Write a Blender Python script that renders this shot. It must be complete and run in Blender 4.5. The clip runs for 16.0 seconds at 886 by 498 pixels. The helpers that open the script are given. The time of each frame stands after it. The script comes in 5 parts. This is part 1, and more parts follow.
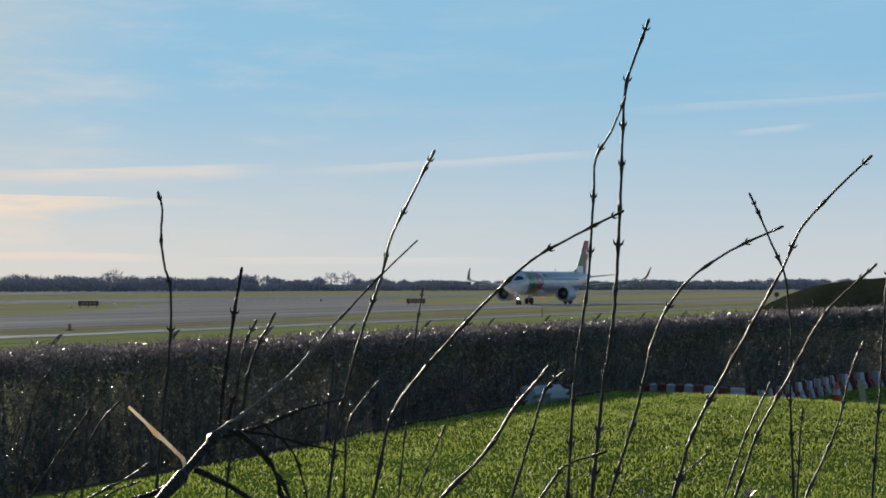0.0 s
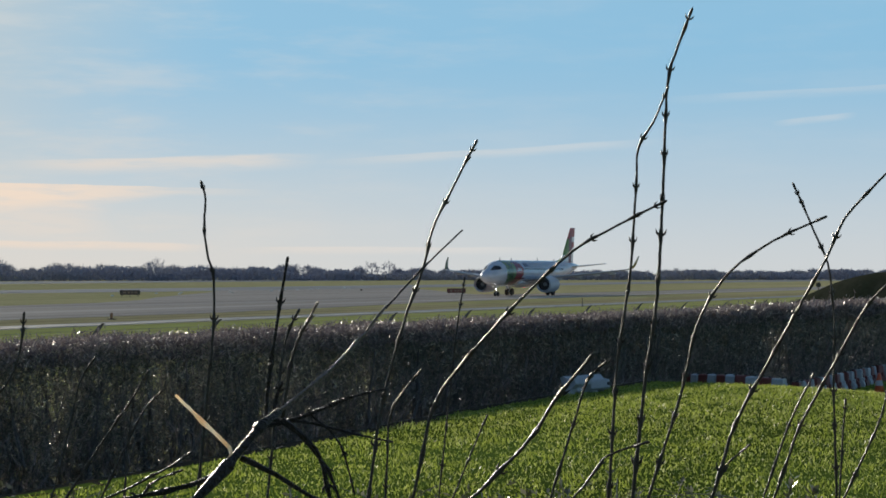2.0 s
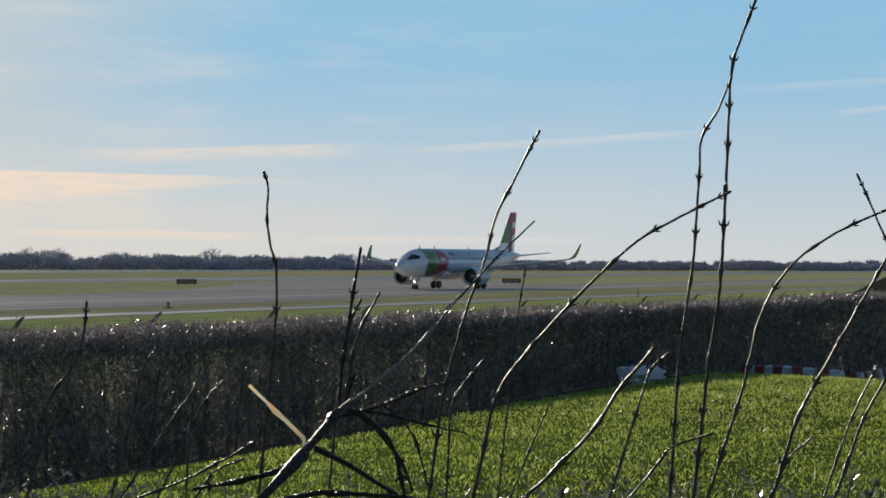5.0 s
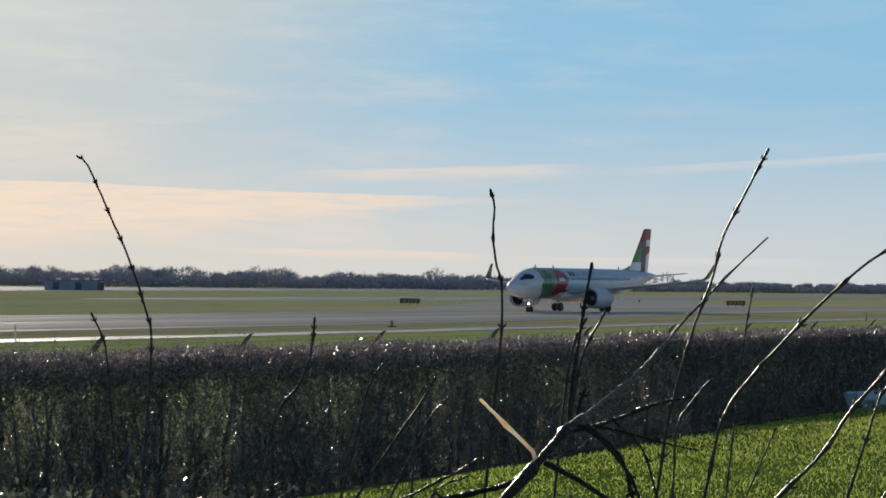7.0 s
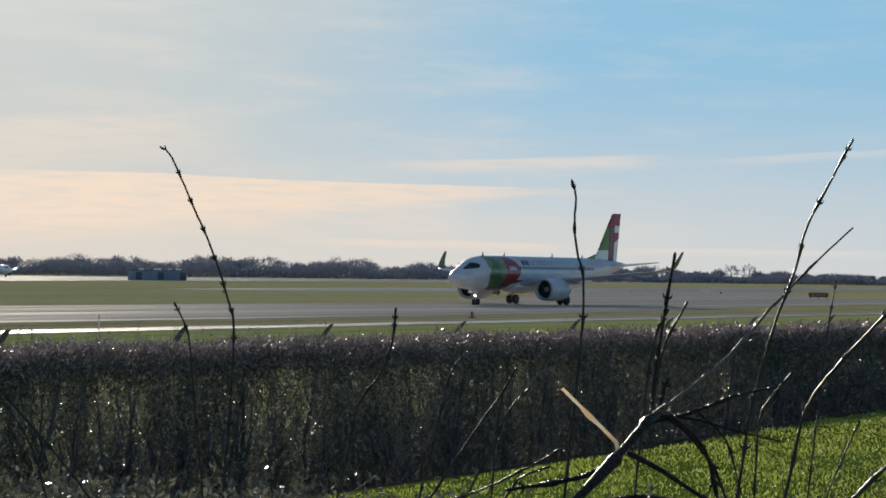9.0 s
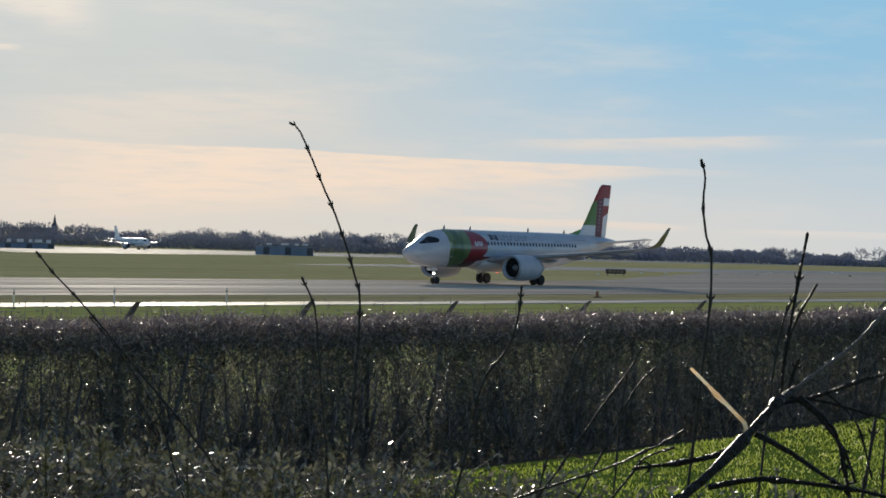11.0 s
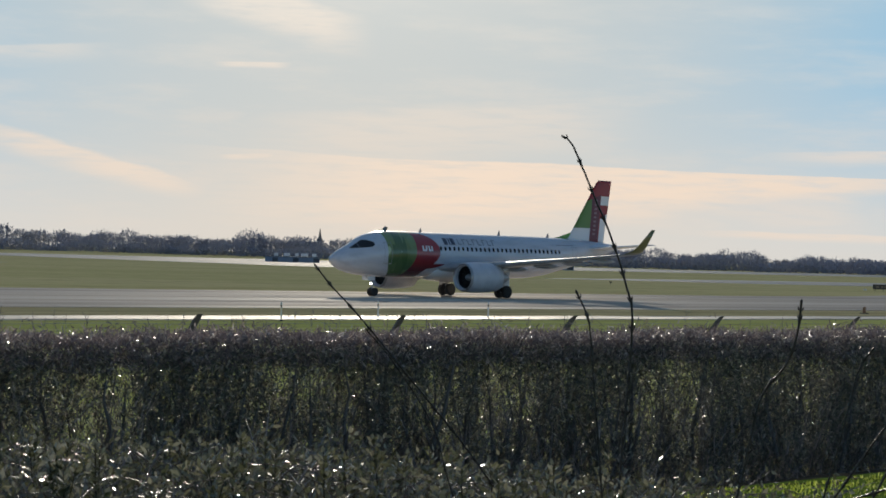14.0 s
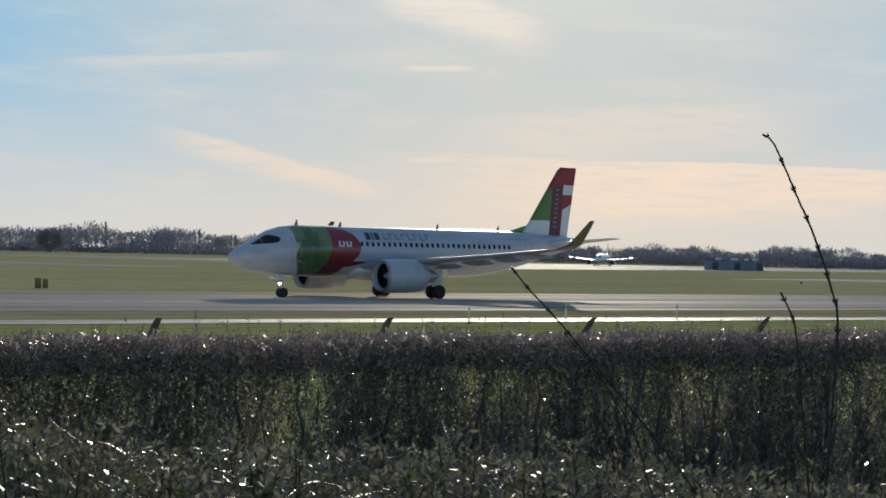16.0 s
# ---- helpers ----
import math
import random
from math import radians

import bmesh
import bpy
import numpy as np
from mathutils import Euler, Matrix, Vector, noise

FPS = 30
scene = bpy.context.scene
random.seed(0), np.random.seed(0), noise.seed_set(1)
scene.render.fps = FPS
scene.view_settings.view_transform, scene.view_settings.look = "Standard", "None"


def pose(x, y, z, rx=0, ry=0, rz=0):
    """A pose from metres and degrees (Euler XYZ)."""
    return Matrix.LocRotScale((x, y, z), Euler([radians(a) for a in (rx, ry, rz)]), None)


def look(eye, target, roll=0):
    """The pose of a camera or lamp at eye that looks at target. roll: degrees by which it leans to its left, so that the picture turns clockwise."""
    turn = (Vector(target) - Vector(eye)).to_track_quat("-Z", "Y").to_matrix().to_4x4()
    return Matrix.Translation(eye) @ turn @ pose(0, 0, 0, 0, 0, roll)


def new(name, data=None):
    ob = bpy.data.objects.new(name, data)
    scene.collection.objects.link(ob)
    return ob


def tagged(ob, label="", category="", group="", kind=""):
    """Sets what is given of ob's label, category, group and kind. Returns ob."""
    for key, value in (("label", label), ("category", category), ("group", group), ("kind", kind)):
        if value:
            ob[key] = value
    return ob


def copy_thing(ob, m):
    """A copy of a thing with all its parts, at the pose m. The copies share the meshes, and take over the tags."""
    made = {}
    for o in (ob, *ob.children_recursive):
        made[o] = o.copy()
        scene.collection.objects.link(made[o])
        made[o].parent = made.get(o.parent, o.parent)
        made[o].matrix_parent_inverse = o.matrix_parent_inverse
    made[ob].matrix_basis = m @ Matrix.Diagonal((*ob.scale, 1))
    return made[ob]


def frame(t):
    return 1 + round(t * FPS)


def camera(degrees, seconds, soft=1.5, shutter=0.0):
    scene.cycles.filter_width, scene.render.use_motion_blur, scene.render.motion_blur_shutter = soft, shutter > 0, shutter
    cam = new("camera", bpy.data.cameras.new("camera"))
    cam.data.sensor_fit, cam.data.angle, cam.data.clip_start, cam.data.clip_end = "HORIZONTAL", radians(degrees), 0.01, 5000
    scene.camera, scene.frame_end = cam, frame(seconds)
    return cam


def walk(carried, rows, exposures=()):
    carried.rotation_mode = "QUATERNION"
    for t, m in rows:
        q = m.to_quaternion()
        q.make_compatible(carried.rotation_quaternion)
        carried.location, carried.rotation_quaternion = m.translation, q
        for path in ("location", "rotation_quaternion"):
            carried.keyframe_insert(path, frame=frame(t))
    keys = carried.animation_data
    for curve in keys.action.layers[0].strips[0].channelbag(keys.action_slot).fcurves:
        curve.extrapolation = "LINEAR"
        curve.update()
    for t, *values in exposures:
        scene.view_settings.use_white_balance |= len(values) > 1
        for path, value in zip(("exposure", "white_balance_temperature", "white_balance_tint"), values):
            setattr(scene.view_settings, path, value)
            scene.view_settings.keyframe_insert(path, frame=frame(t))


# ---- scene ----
cam = camera(26.55, 16.0, soft=1.7)
PATH = [
    (0.0, look((0.011, -0.023, 3.823), (89.712, 44.140, 5.645), -0.17)),
    (0.5, look((0.006, -0.025, 3.823), (89.312, 44.928, 5.742), -0.19)),
    (1.0, look((0.004, -0.024, 3.822), (89.245, 45.054, 5.803), -0.15)),
    (1.5, look((0.007, -0.021, 3.823), (88.873, 45.816, 5.188), -0.11)),
    (2.0, look((0.008, -0.020, 3.823), (88.746, 46.067, 5.100), -0.09)),
    (2.5, look((0.009, -0.017, 3.822), (88.713, 46.131, 5.207), -0.08)),
    (3.0, look((0.009, -0.016, 3.822), (88.463, 46.609, 5.227), -0.09)),
    (5.5, look((0.002, -0.005, 3.824), (86.338, 50.453, 3.944), 0.25)),
    (6.0, look((0.000, -0.008, 3.824), (84.352, 53.701, 3.923), 0.38)),
    (6.5, look((-0.003, -0.006, 3.822), (82.308, 56.753, 5.662), 0.41)),
    (7.0, look((0.000, -0.000, 3.819), (80.978, 58.647, 5.594), 0.56)),
    (7.5, look((0.000, -0.003, 3.821), (79.760, 60.314, 4.370), 0.50)),
    (8.0, look((-0.003, -0.003, 3.821), (79.351, 60.839, 4.884), 0.53)),
    (8.5, look((-0.004, -0.003, 3.820), (79.079, 61.187, 5.158), 0.56)),
    (9.0, look((-0.005, -0.001, 3.818), (78.403, 62.052, 5.067), 0.70)),
    (9.5, look((-0.001, 0.005, 3.815), (76.999, 63.807, 4.271), 0.92)),
    (12.0, look((-0.017, -0.006, 3.817), (71.809, 69.569, 4.311), 1.69)),
    (12.5, look((-0.040, -0.013, 3.816), (69.993, 71.366, 4.514), 1.69)),
    (13.0, look((-0.038, -0.005, 3.814), (68.286, 73.007, 4.857), 1.66)),
    (13.5, look((-0.030, 0.018, 3.809), (66.351, 74.803, 4.720), 1.72)),
    (14.0, look((-0.033, 0.036, 3.811), (64.086, 76.774, 4.164), 1.60)),
    (14.5, look((-0.0271, 0.0549, 3.811), (62.4649, 78.1209, 4.491), 1.48)),
    (15.0, look((-0.0275, 0.0677, 3.814), (60.8435, 79.4057, 4.215), 1.37)),
    (15.5, look((-0.0169, 0.0972, 3.816), (59.0441, 80.7922, 4.071), 1.23)),
    (16.0, look((-0.0186, 0.1192, 3.813), (56.1854, 82.8302, 4.050), 1.13)),
]
walk(cam, PATH)


# ---- light ----
SUN_AZ, SUN_EL = 37.5, 16.3          # clockwise from +y, and height, in degrees
EXPOSURE = 0.0
sun_way = Vector((math.sin(radians(SUN_AZ)) * math.cos(radians(SUN_EL)), math.cos(radians(SUN_AZ)) * math.cos(radians(SUN_EL)), math.sin(radians(SUN_EL))))
sun = new("sun", bpy.data.lights.new("sun", "SUN"))
sun.data.energy, sun.data.angle, sun.data.color = 5.0, radians(0.55), (1.0, 0.90, 0.75)
sun.matrix_world = look(sun_way * 300, (0, 0, 0))
scene.view_settings.exposure = EXPOSURE


class Nodes:
    """Short hand for building a node tree."""

    def __init__(self, tree):
        self.tree = tree
        tree.nodes.clear()

    def add(self, kind, **values):
        node = self.tree.nodes.new(kind)
        for key, value in values.items():
            setattr_plain(node, key, value)
        return node

    def link(self, a, b):
        self.tree.links.new(a, b)

    def math(self, op, a, b=0.0, c=0.0, clamp=False):
        node = self.tree.nodes.new("ShaderNodeMath")
        node.operation, node.use_clamp = op, clamp
        for socket, value in zip(node.inputs, (a, b, c)):
            if isinstance(value, (int, float)):
                socket.default_value = value
            else:
                self.link(value, socket)
        return node.outputs[0]

    def smooth(self, x, lo, hi):
        node = self.tree.nodes.new("ShaderNodeMapRange")
        node.interpolation_type = "SMOOTHSTEP"
        self.link(x, node.inputs["Value"])
        node.inputs["From Min"].default_value, node.inputs["From Max"].default_value = lo, hi
        return node.outputs["Result"]

    def noise(self, vector, scale, detail=4.0, rough=0.55):
        node = self.tree.nodes.new("ShaderNodeTexNoise")
        node.inputs["Scale"].default_value, node.inputs["Detail"].default_value = scale, detail
        node.inputs["Roughness"].default_value = rough
        if vector is not None:
            self.link(vector, node.inputs["Vector"])
        return node.outputs["Fac"]

    def mix(self, fac, a, b):
        node = self.tree.nodes.new("ShaderNodeMix")
        node.data_type = "RGBA"
        for socket, value in ((node.inputs[0], fac), (node.inputs[6], a), (node.inputs[7], b)):
            if isinstance(value, (int, float)):
                socket.default_value = value
            elif isinstance(value, tuple):
                socket.default_value = (*value[:3], 1)
            else:
                self.link(value, socket)
        return node.outputs[2]

    def stretch(self, vector, scale, rotation=(0, 0, 0)):
        node = self.tree.nodes.new("ShaderNodeMapping")
        node.inputs["Scale"].default_value = scale
        node.inputs["Rotation"].default_value = rotation
        self.link(vector, node.inputs["Vector"])
        return node.outputs[0]


def setattr_plain(node, key, value):
    node.inputs[key].default_value = value


# sky: clear winter sky with thin streaks of high cloud
world = bpy.data.worlds.new("sky")
scene.world = world
world.use_nodes = True
W = Nodes(world.node_tree)
sky = W.add("ShaderNodeTexSky")
sky.sky_type, sky.sun_disc = "NISHITA", False
sky.sun_elevation, sky.sun_rotation = radians(SUN_EL), radians(SUN_AZ)
sky.air_density, sky.dust_density, sky.ozone_density = 1.0, 1.6, 1.5
way = W.add("ShaderNodeTexCoord").outputs["Generated"]
sep = W.add("ShaderNodeSeparateXYZ")
W.link(way, sep.inputs[0])
az = W.math("MULTIPLY", W.math("ARCTAN2", sep.outputs[0], sep.outputs[1]), 57.29578)
el = W.math("MULTIPLY", W.math("ARCSINE", sep.outputs[2]), 57.29578)
flat = W.add("ShaderNodeCombineXYZ")
W.link(az, flat.inputs[0])
W.link(W.math("MULTIPLY", el, 5.0), flat.inputs[1])
wisp = W.noise(flat.outputs[0], 0.22, 6.0, 0.6)
fine = W.noise(W.stretch(flat.outputs[0], (0.6, 1.0, 1.0), (0, 0, 0.15)), 0.9, 5.0, 0.6)


def streak(a0, a1, e0, e1, half, soft_low, strength, taper=0.0):
    """A streak of cloud (narrowing to a point with taper) from (a0, e0) to (a1, e1), azimuth and height in degrees, crisp above and soft below."""
    u = W.math("DIVIDE", W.math("SUBTRACT", az, a0), a1 - a0)
    mid = W.math("ADD", W.math("MULTIPLY", u, e1 - e0), e0)
    off = W.math("ADD", W.math("SUBTRACT", el, mid), W.math("MULTIPLY", W.math("SUBTRACT", wisp, 0.5), half * 1.6))
    if taper:
        off = W.math("DIVIDE", off, W.math("MAXIMUM", W.math("SUBTRACT", 1.05, W.math("MULTIPLY", u, taper)), 0.08))
    along = W.math("MULTIPLY", W.smooth(u, -0.12, 0.3), W.math("SUBTRACT", 1.0, W.smooth(u, 0.72, 1.06)))
    across = W.math("MULTIPLY", W.smooth(off, -soft_low, -soft_low * 0.4 if taper else -half * 0.3), W.math("SUBTRACT", 1.0, W.smooth(off, half * 0.3, half)))
    return W.math("MULTIPLY", W.math("MULTIPLY", along, across), W.math("MULTIPLY", W.smooth(fine, 0.05, 0.62), strength))


streaks = [
    streak(49.5, 59.0, 3.30, 3.55, 0.14, 0.5, 0.62), streak(59.0, 69.5, 3.42, 4.05, 0.09, 0.3, 0.42),
    streak(33.0, 57.0, 2.98, 2.54, 0.16, 3.8, 1.0, 1.08), streak(25.5, 33.0, 3.55, 1.75, 0.28, 0.8, 0.75),
    streak(48.0, 52.6, 2.3, 2.15, 0.3, 0.9, 0.6), streak(39.0, 48.0, 2.1, 2.0, 0.7, 1.4, 0.75),
    streak(32.7, 35.2, 5.64, 5.68, 0.09, 0.2, 0.8), streak(32.9, 35.0, 2.80, 2.92, 0.10, 0.2, 0.6),
    streak(72.6, 75.0, 4.50, 4.72, 0.08, 0.2, 0.35), streak(69.5, 78.5, 5.28, 5.65, 0.08, 0.3, 0.25),
    streak(31.5, 37.5, 8.3, 6.7, 0.7, 1.2, 0.95), streak(22.0, 30.0, 5.5, 6.0, 0.15, 0.6, 0.45),
    streak(47.5, 56.0, 0.95, 0.80, 0.12, 0.25, 1.0), streak(56.0, 66.0, 0.75, 0.70, 0.10, 0.25, 0.9),
    streak(34.0, 46.0, 3.6, 4.6, 0.7, 1.6, 0.45), streak(46.0, 53.0, 2.4, 1.2, 0.5, 1.0, 0.4),
]
cover = None
for s in streaks:
    cover = s if cover is None else W.math("MAXIMUM", cover, s)
near_sun = W.add("ShaderNodeVectorMath")
near_sun.operation = "DOT_PRODUCT"
W.link(way, near_sun.inputs[0])
near_sun.inputs[1].default_value = sun_way
towards = W.math("MAXIMUM", near_sun.outputs["Value"], 0.0)
veil = W.math("MULTIPLY", W.smooth(wisp, 0.42, 0.75), W.math("ADD", 0.08, W.math("MULTIPLY", W.smooth(towards, 0.85, 0.97), 0.2)))
cover = W.math("MAXIMUM", cover, veil)
cover = W.math("MULTIPLY", cover, W.smooth(el, -0.5, 1.5))
blue = W.mix(W.smooth(el, 7.5, 21.0), (0.27, 0.525, 0.735), (0.075, 0.145, 0.26))
haze = W.mix(W.smooth(towards, 0.83, 0.966), (0.655, 0.67, 0.67), (0.72, 0.68, 0.625))
haze = W.mix(W.smooth(towards, 0.1, 0.74), (0.42, 0.58, 0.78), haze)
low = W.mix(W.smooth(el, -1.5, 7.2), haze, blue)
warm = W.mix(W.smooth(el, 0.0, 8.0), (0.64, 0.60, 0.54), (0.54, 0.58, 0.585))
clear = W.mix(W.smooth(towards, 0.935, 0.996), low, warm)
clear = W.mix(W.math("POWER", towards, 260.0), clear, (1.6, 1.5, 1.35))
cloud_colour = W.mix(W.smooth(towards, 0.84, 0.965), (0.72, 0.72, 0.71), W.mix(W.smooth(el, 2.0, 9.0), (0.83, 0.69, 0.58), (0.78, 0.74, 0.68)))
tone = W.mix(cover, clear, cloud_colour)
back = W.add("ShaderNodeBackground", Strength=1.0)
W.link(tone, back.inputs["Color"])
physical = W.add("ShaderNodeBackground", Strength=0.05)
W.link(sky.outputs[0], physical.inputs["Color"])
both = W.add("ShaderNodeMixShader", Fac=0.965)
W.link(physical.outputs[0], both.inputs[1])
W.link(back.outputs[0], both.inputs[2])
W.link(both.outputs[0], W.add("ShaderNodeOutputWorld").inputs[0])


# ---- materials ----
def material(name, colour, rough=0.6, metal=0.0, other=None, scale=4.0, fine_scale=40.0, bump=0.0, wear=0.15, coat=0.0, clear=0.0, space="Object", spec=0.5):
    """A surface with two scales of variation in tone and roughness, and fine relief."""
    m = bpy.data.materials.new(name)
    m.use_nodes = True
    n = Nodes(m.node_tree)
    b = n.add("ShaderNodeBsdfPrincipled", Metallic=metal)
    where = n.add("ShaderNodeTexCoord").outputs[space]
    big, small = n.noise(where, scale, 5.0), n.noise(where, fine_scale, 3.0)
    other = other or tuple(c * 0.7 for c in colour)
    tone = n.mix(n.smooth(big, 0.3, 0.7), colour, other)
    dark = n.mix(n.math("MULTIPLY", n.smooth(small, 0.45, 0.75), wear), tone, tuple(c * 0.45 for c in colour))
    n.link(dark, b.inputs["Base Color"])
    n.link(n.math("ADD", n.math("MULTIPLY", small, 0.25), rough - 0.12, clamp=True), b.inputs["Roughness"])
    b.inputs["Coat Weight"].default_value = coat
    b.inputs["Specular IOR Level"].default_value = spec
    out = b.outputs[0]
    if clear:
        t = n.add("ShaderNodeBsdfTranslucent")
        n.link(dark, t.inputs["Color"])
        mixer = n.add("ShaderNodeMixShader", Fac=clear)
        n.link(b.outputs[0], mixer.inputs[1])
        n.link(t.outputs[0], mixer.inputs[2])
        out = mixer.outputs[0]
    if bump:
        bp = n.add("ShaderNodeBump", Strength=bump, Distance=0.02)
        n.link(small, bp.inputs["Height"])
        n.link(bp.outputs[0], b.inputs["Normal"])
    n.link(out, n.add("ShaderNodeOutputMaterial").inputs[0])
    return m


def glow(name, colour, strength):
    m = bpy.data.materials.new(name)
    m.use_nodes = True
    n = Nodes(m.node_tree)
    e = n.add("ShaderNodeEmission", Strength=strength)
    e.inputs["Color"].default_value = (*colour, 1)
    n.link(e.outputs[0], n.add("ShaderNodeOutputMaterial").inputs[0])
    return m


WHITE_PAINT = material("white_aircraft_paint", (0.80, 0.81, 0.82), 0.32, 0.0, (0.74, 0.75, 0.76), 0.5, 8.0, coat=0.3, wear=0.05)
GREY_PAINT = material("grey_wing_paint", (0.32, 0.34, 0.37), 0.3, 0.0, (0.26, 0.28, 0.31), 0.6, 9.0, wear=0.1)
# white nacelle, the shaded side's blue-grey put into its paint
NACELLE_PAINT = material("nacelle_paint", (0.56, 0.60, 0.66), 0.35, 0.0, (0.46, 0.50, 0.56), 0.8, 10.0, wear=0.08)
BARE_METAL = material("polished_lip_metal", (0.40, 0.42, 0.45), 0.34, 0.8, None, 3.0, 30.0, wear=0.1)
GEAR_METAL = material("gear_metal", (0.45, 0.46, 0.48), 0.45, 0.5, None, 4.0, 40.0)
RUBBER = material("tyre_rubber", (0.022, 0.022, 0.023), 0.8, 0.0, (0.035, 0.034, 0.033), 6.0, 60.0, bump=0.2)
DARK_GLASS = material("dark_cockpit_glass", (0.012, 0.013, 0.016), 0.08, 0.0, None, 1.0, 5.0, wear=0.0)
INLET_DARK = material("dark_fan_blades", (0.035, 0.036, 0.04), 0.45, 0.5, None, 3.0, 20.0)
GREEN_PAINT = material("green_livery_paint", (0.17, 0.36, 0.06), 0.32, 0.0, (0.12, 0.28, 0.05), 0.6, 9.0, coat=0.3, wear=0.05)
SHARKLET_PAINT = material("olive_wing_tip_paint", (0.15, 0.15, 0.045), 0.35, 0.0, (0.11, 0.12, 0.035), 0.6, 9.0, coat=0.3, wear=0.05)
NAVY_PAINT = material("navy_lettering_paint", (0.05, 0.06, 0.10), 0.4, 0.0, None, 1.0, 9.0, wear=0.0)
GREY_LETTER = material("grey_lettering_paint", (0.21, 0.23, 0.27), 0.4, 0.0, None, 1.0, 9.0, wear=0.0)
LANDING_LIGHT = glow("landing_light_glow", (1.0, 0.97, 0.9), 14.0)
BEACON_LIGHT = glow("red_beacon_glow", (1.0, 0.06, 0.05), 4.0)


# ---- mesh helpers ----
def part(name, bm, mat, parent=None, label="", smooth=False):
    """Link a bmesh as one mesh object under parent."""
    me = bpy.data.meshes.new(name)
    if smooth:
        for f in bm.faces:
            f.smooth = True
    bm.to_mesh(me)
    bm.free()
    if mat is not None:
        me.materials.append(mat)
    ob = new(name, me)
    if parent is not None:
        ob.parent = parent
    if label:
        ob["label"] = label
    return ob


def raw(name, verts, faces, mat, parent=None, label="", smooth=False):
    """Link plain vertex and face arrays as one mesh object."""
    me = bpy.data.meshes.new(name)
    me.from_pydata([tuple(v) for v in verts], [], [tuple(f) for f in faces])
    if smooth:
        me.polygons.foreach_set("use_smooth", [True] * len(me.polygons))
    me.update()
    if mat is not None:
        me.materials.append(mat)
    ob = new(name, me)
    if parent is not None:
        ob.parent = parent
    if label:
        ob["label"] = label
    return ob


def loft(rings, closed=True, caps=True):
    """A skin over rings of equal point count."""
    bm = bmesh.new()
    rows = [[bm.verts.new(p) for p in ring] for ring in rings]
    n = len(rings[0])
    for a, b in zip(rows, rows[1:]):
        for i in range(n if closed else n - 1):
            j = (i + 1) % n
            bm.faces.new((a[i], a[j], b[j], b[i]))
    if caps and closed:
        bm.faces.new(list(reversed(rows[0])))
        bm.faces.new(rows[-1])
    bmesh.ops.recalc_face_normals(bm, faces=bm.faces)
    return bm


def box(bm, centre, size, turn=None, bevel=0.0):
    """Add a bevelled box to bm."""
    made = bmesh.ops.create_cube(bm, size=1.0, matrix=Matrix.Translation(centre) @ (turn or Matrix.Identity(4)) @ Matrix.Diagonal((*size, 1)))
    if bevel:
        edges = list({e for v in made["verts"] for e in v.link_edges})
        bmesh.ops.bevel(bm, geom=edges, offset=bevel, segments=1, affect="EDGES", clamp_overlap=True)
    return bm


def one_box(centre, size, turn=None, bevel=0.0):
    return box(bmesh.new(), centre, size, turn, bevel)


def tube(points, radii, sides=8):
    """A tapered tube through points."""
    pts = [Vector(p) for p in points]
    rings = []
    for i, p in enumerate(pts):
        d = (pts[min(i + 1, len(pts) - 1)] - pts[max(i - 1, 0)]).normalized()
        q = d.to_track_quat("Z", "X")
        r = radii[i] if isinstance(radii, (list, tuple)) else radii
        rings.append([p + q @ Vector((r * math.cos(k * math.tau / sides), r * math.sin(k * math.tau / sides), 0)) for k in range(sides)])
    return loft(rings)


# ---- ground ----
LAWN_EDGE = ((-6, 13.0), (12, 13.0), (18, 13.2), (24, 13.6), (30, 14.2), (34, 14.4), (38, 14.6), (44, 15.0), (60, 14.6), (105, 12.4))


def lawn_edge(x):
    """The lawn's far edge, where the bank begins to fall towards the hedge."""
    for (x0, y0), (x1, y1) in zip(LAWN_EDGE, LAWN_EDGE[1:]):
        if x < x1:
            return y0 + (y1 - y0) * max(x - x0, 0.0) / (x1 - x0)
    return LAWN_EDGE[-1][1]


def ground_height(x, y):
    """The lawn lies on a low bank that falls to the hedge's foot and to its far end; the airfield beyond the fence is flat."""
    beyond = max(y - lawn_edge(x), (x - 34.4 - 0.5 * max(y - 8.0, 0.0)) * 0.55) / 3.6
    beyond = min(max(beyond, 0.0), 1.0)
    t = min(max((y - 21.0) / 26.0, 0.0), 1.0)
    bank = (1.42 - 0.85 * beyond * beyond * (3 - 2 * beyond)) * (1 - t * t * (3 - 2 * t))
    dome = 0.16 * math.exp(-((x - 31) / 12) ** 2 - ((y - 10.5) / 4.5) ** 2)
    return bank + dome


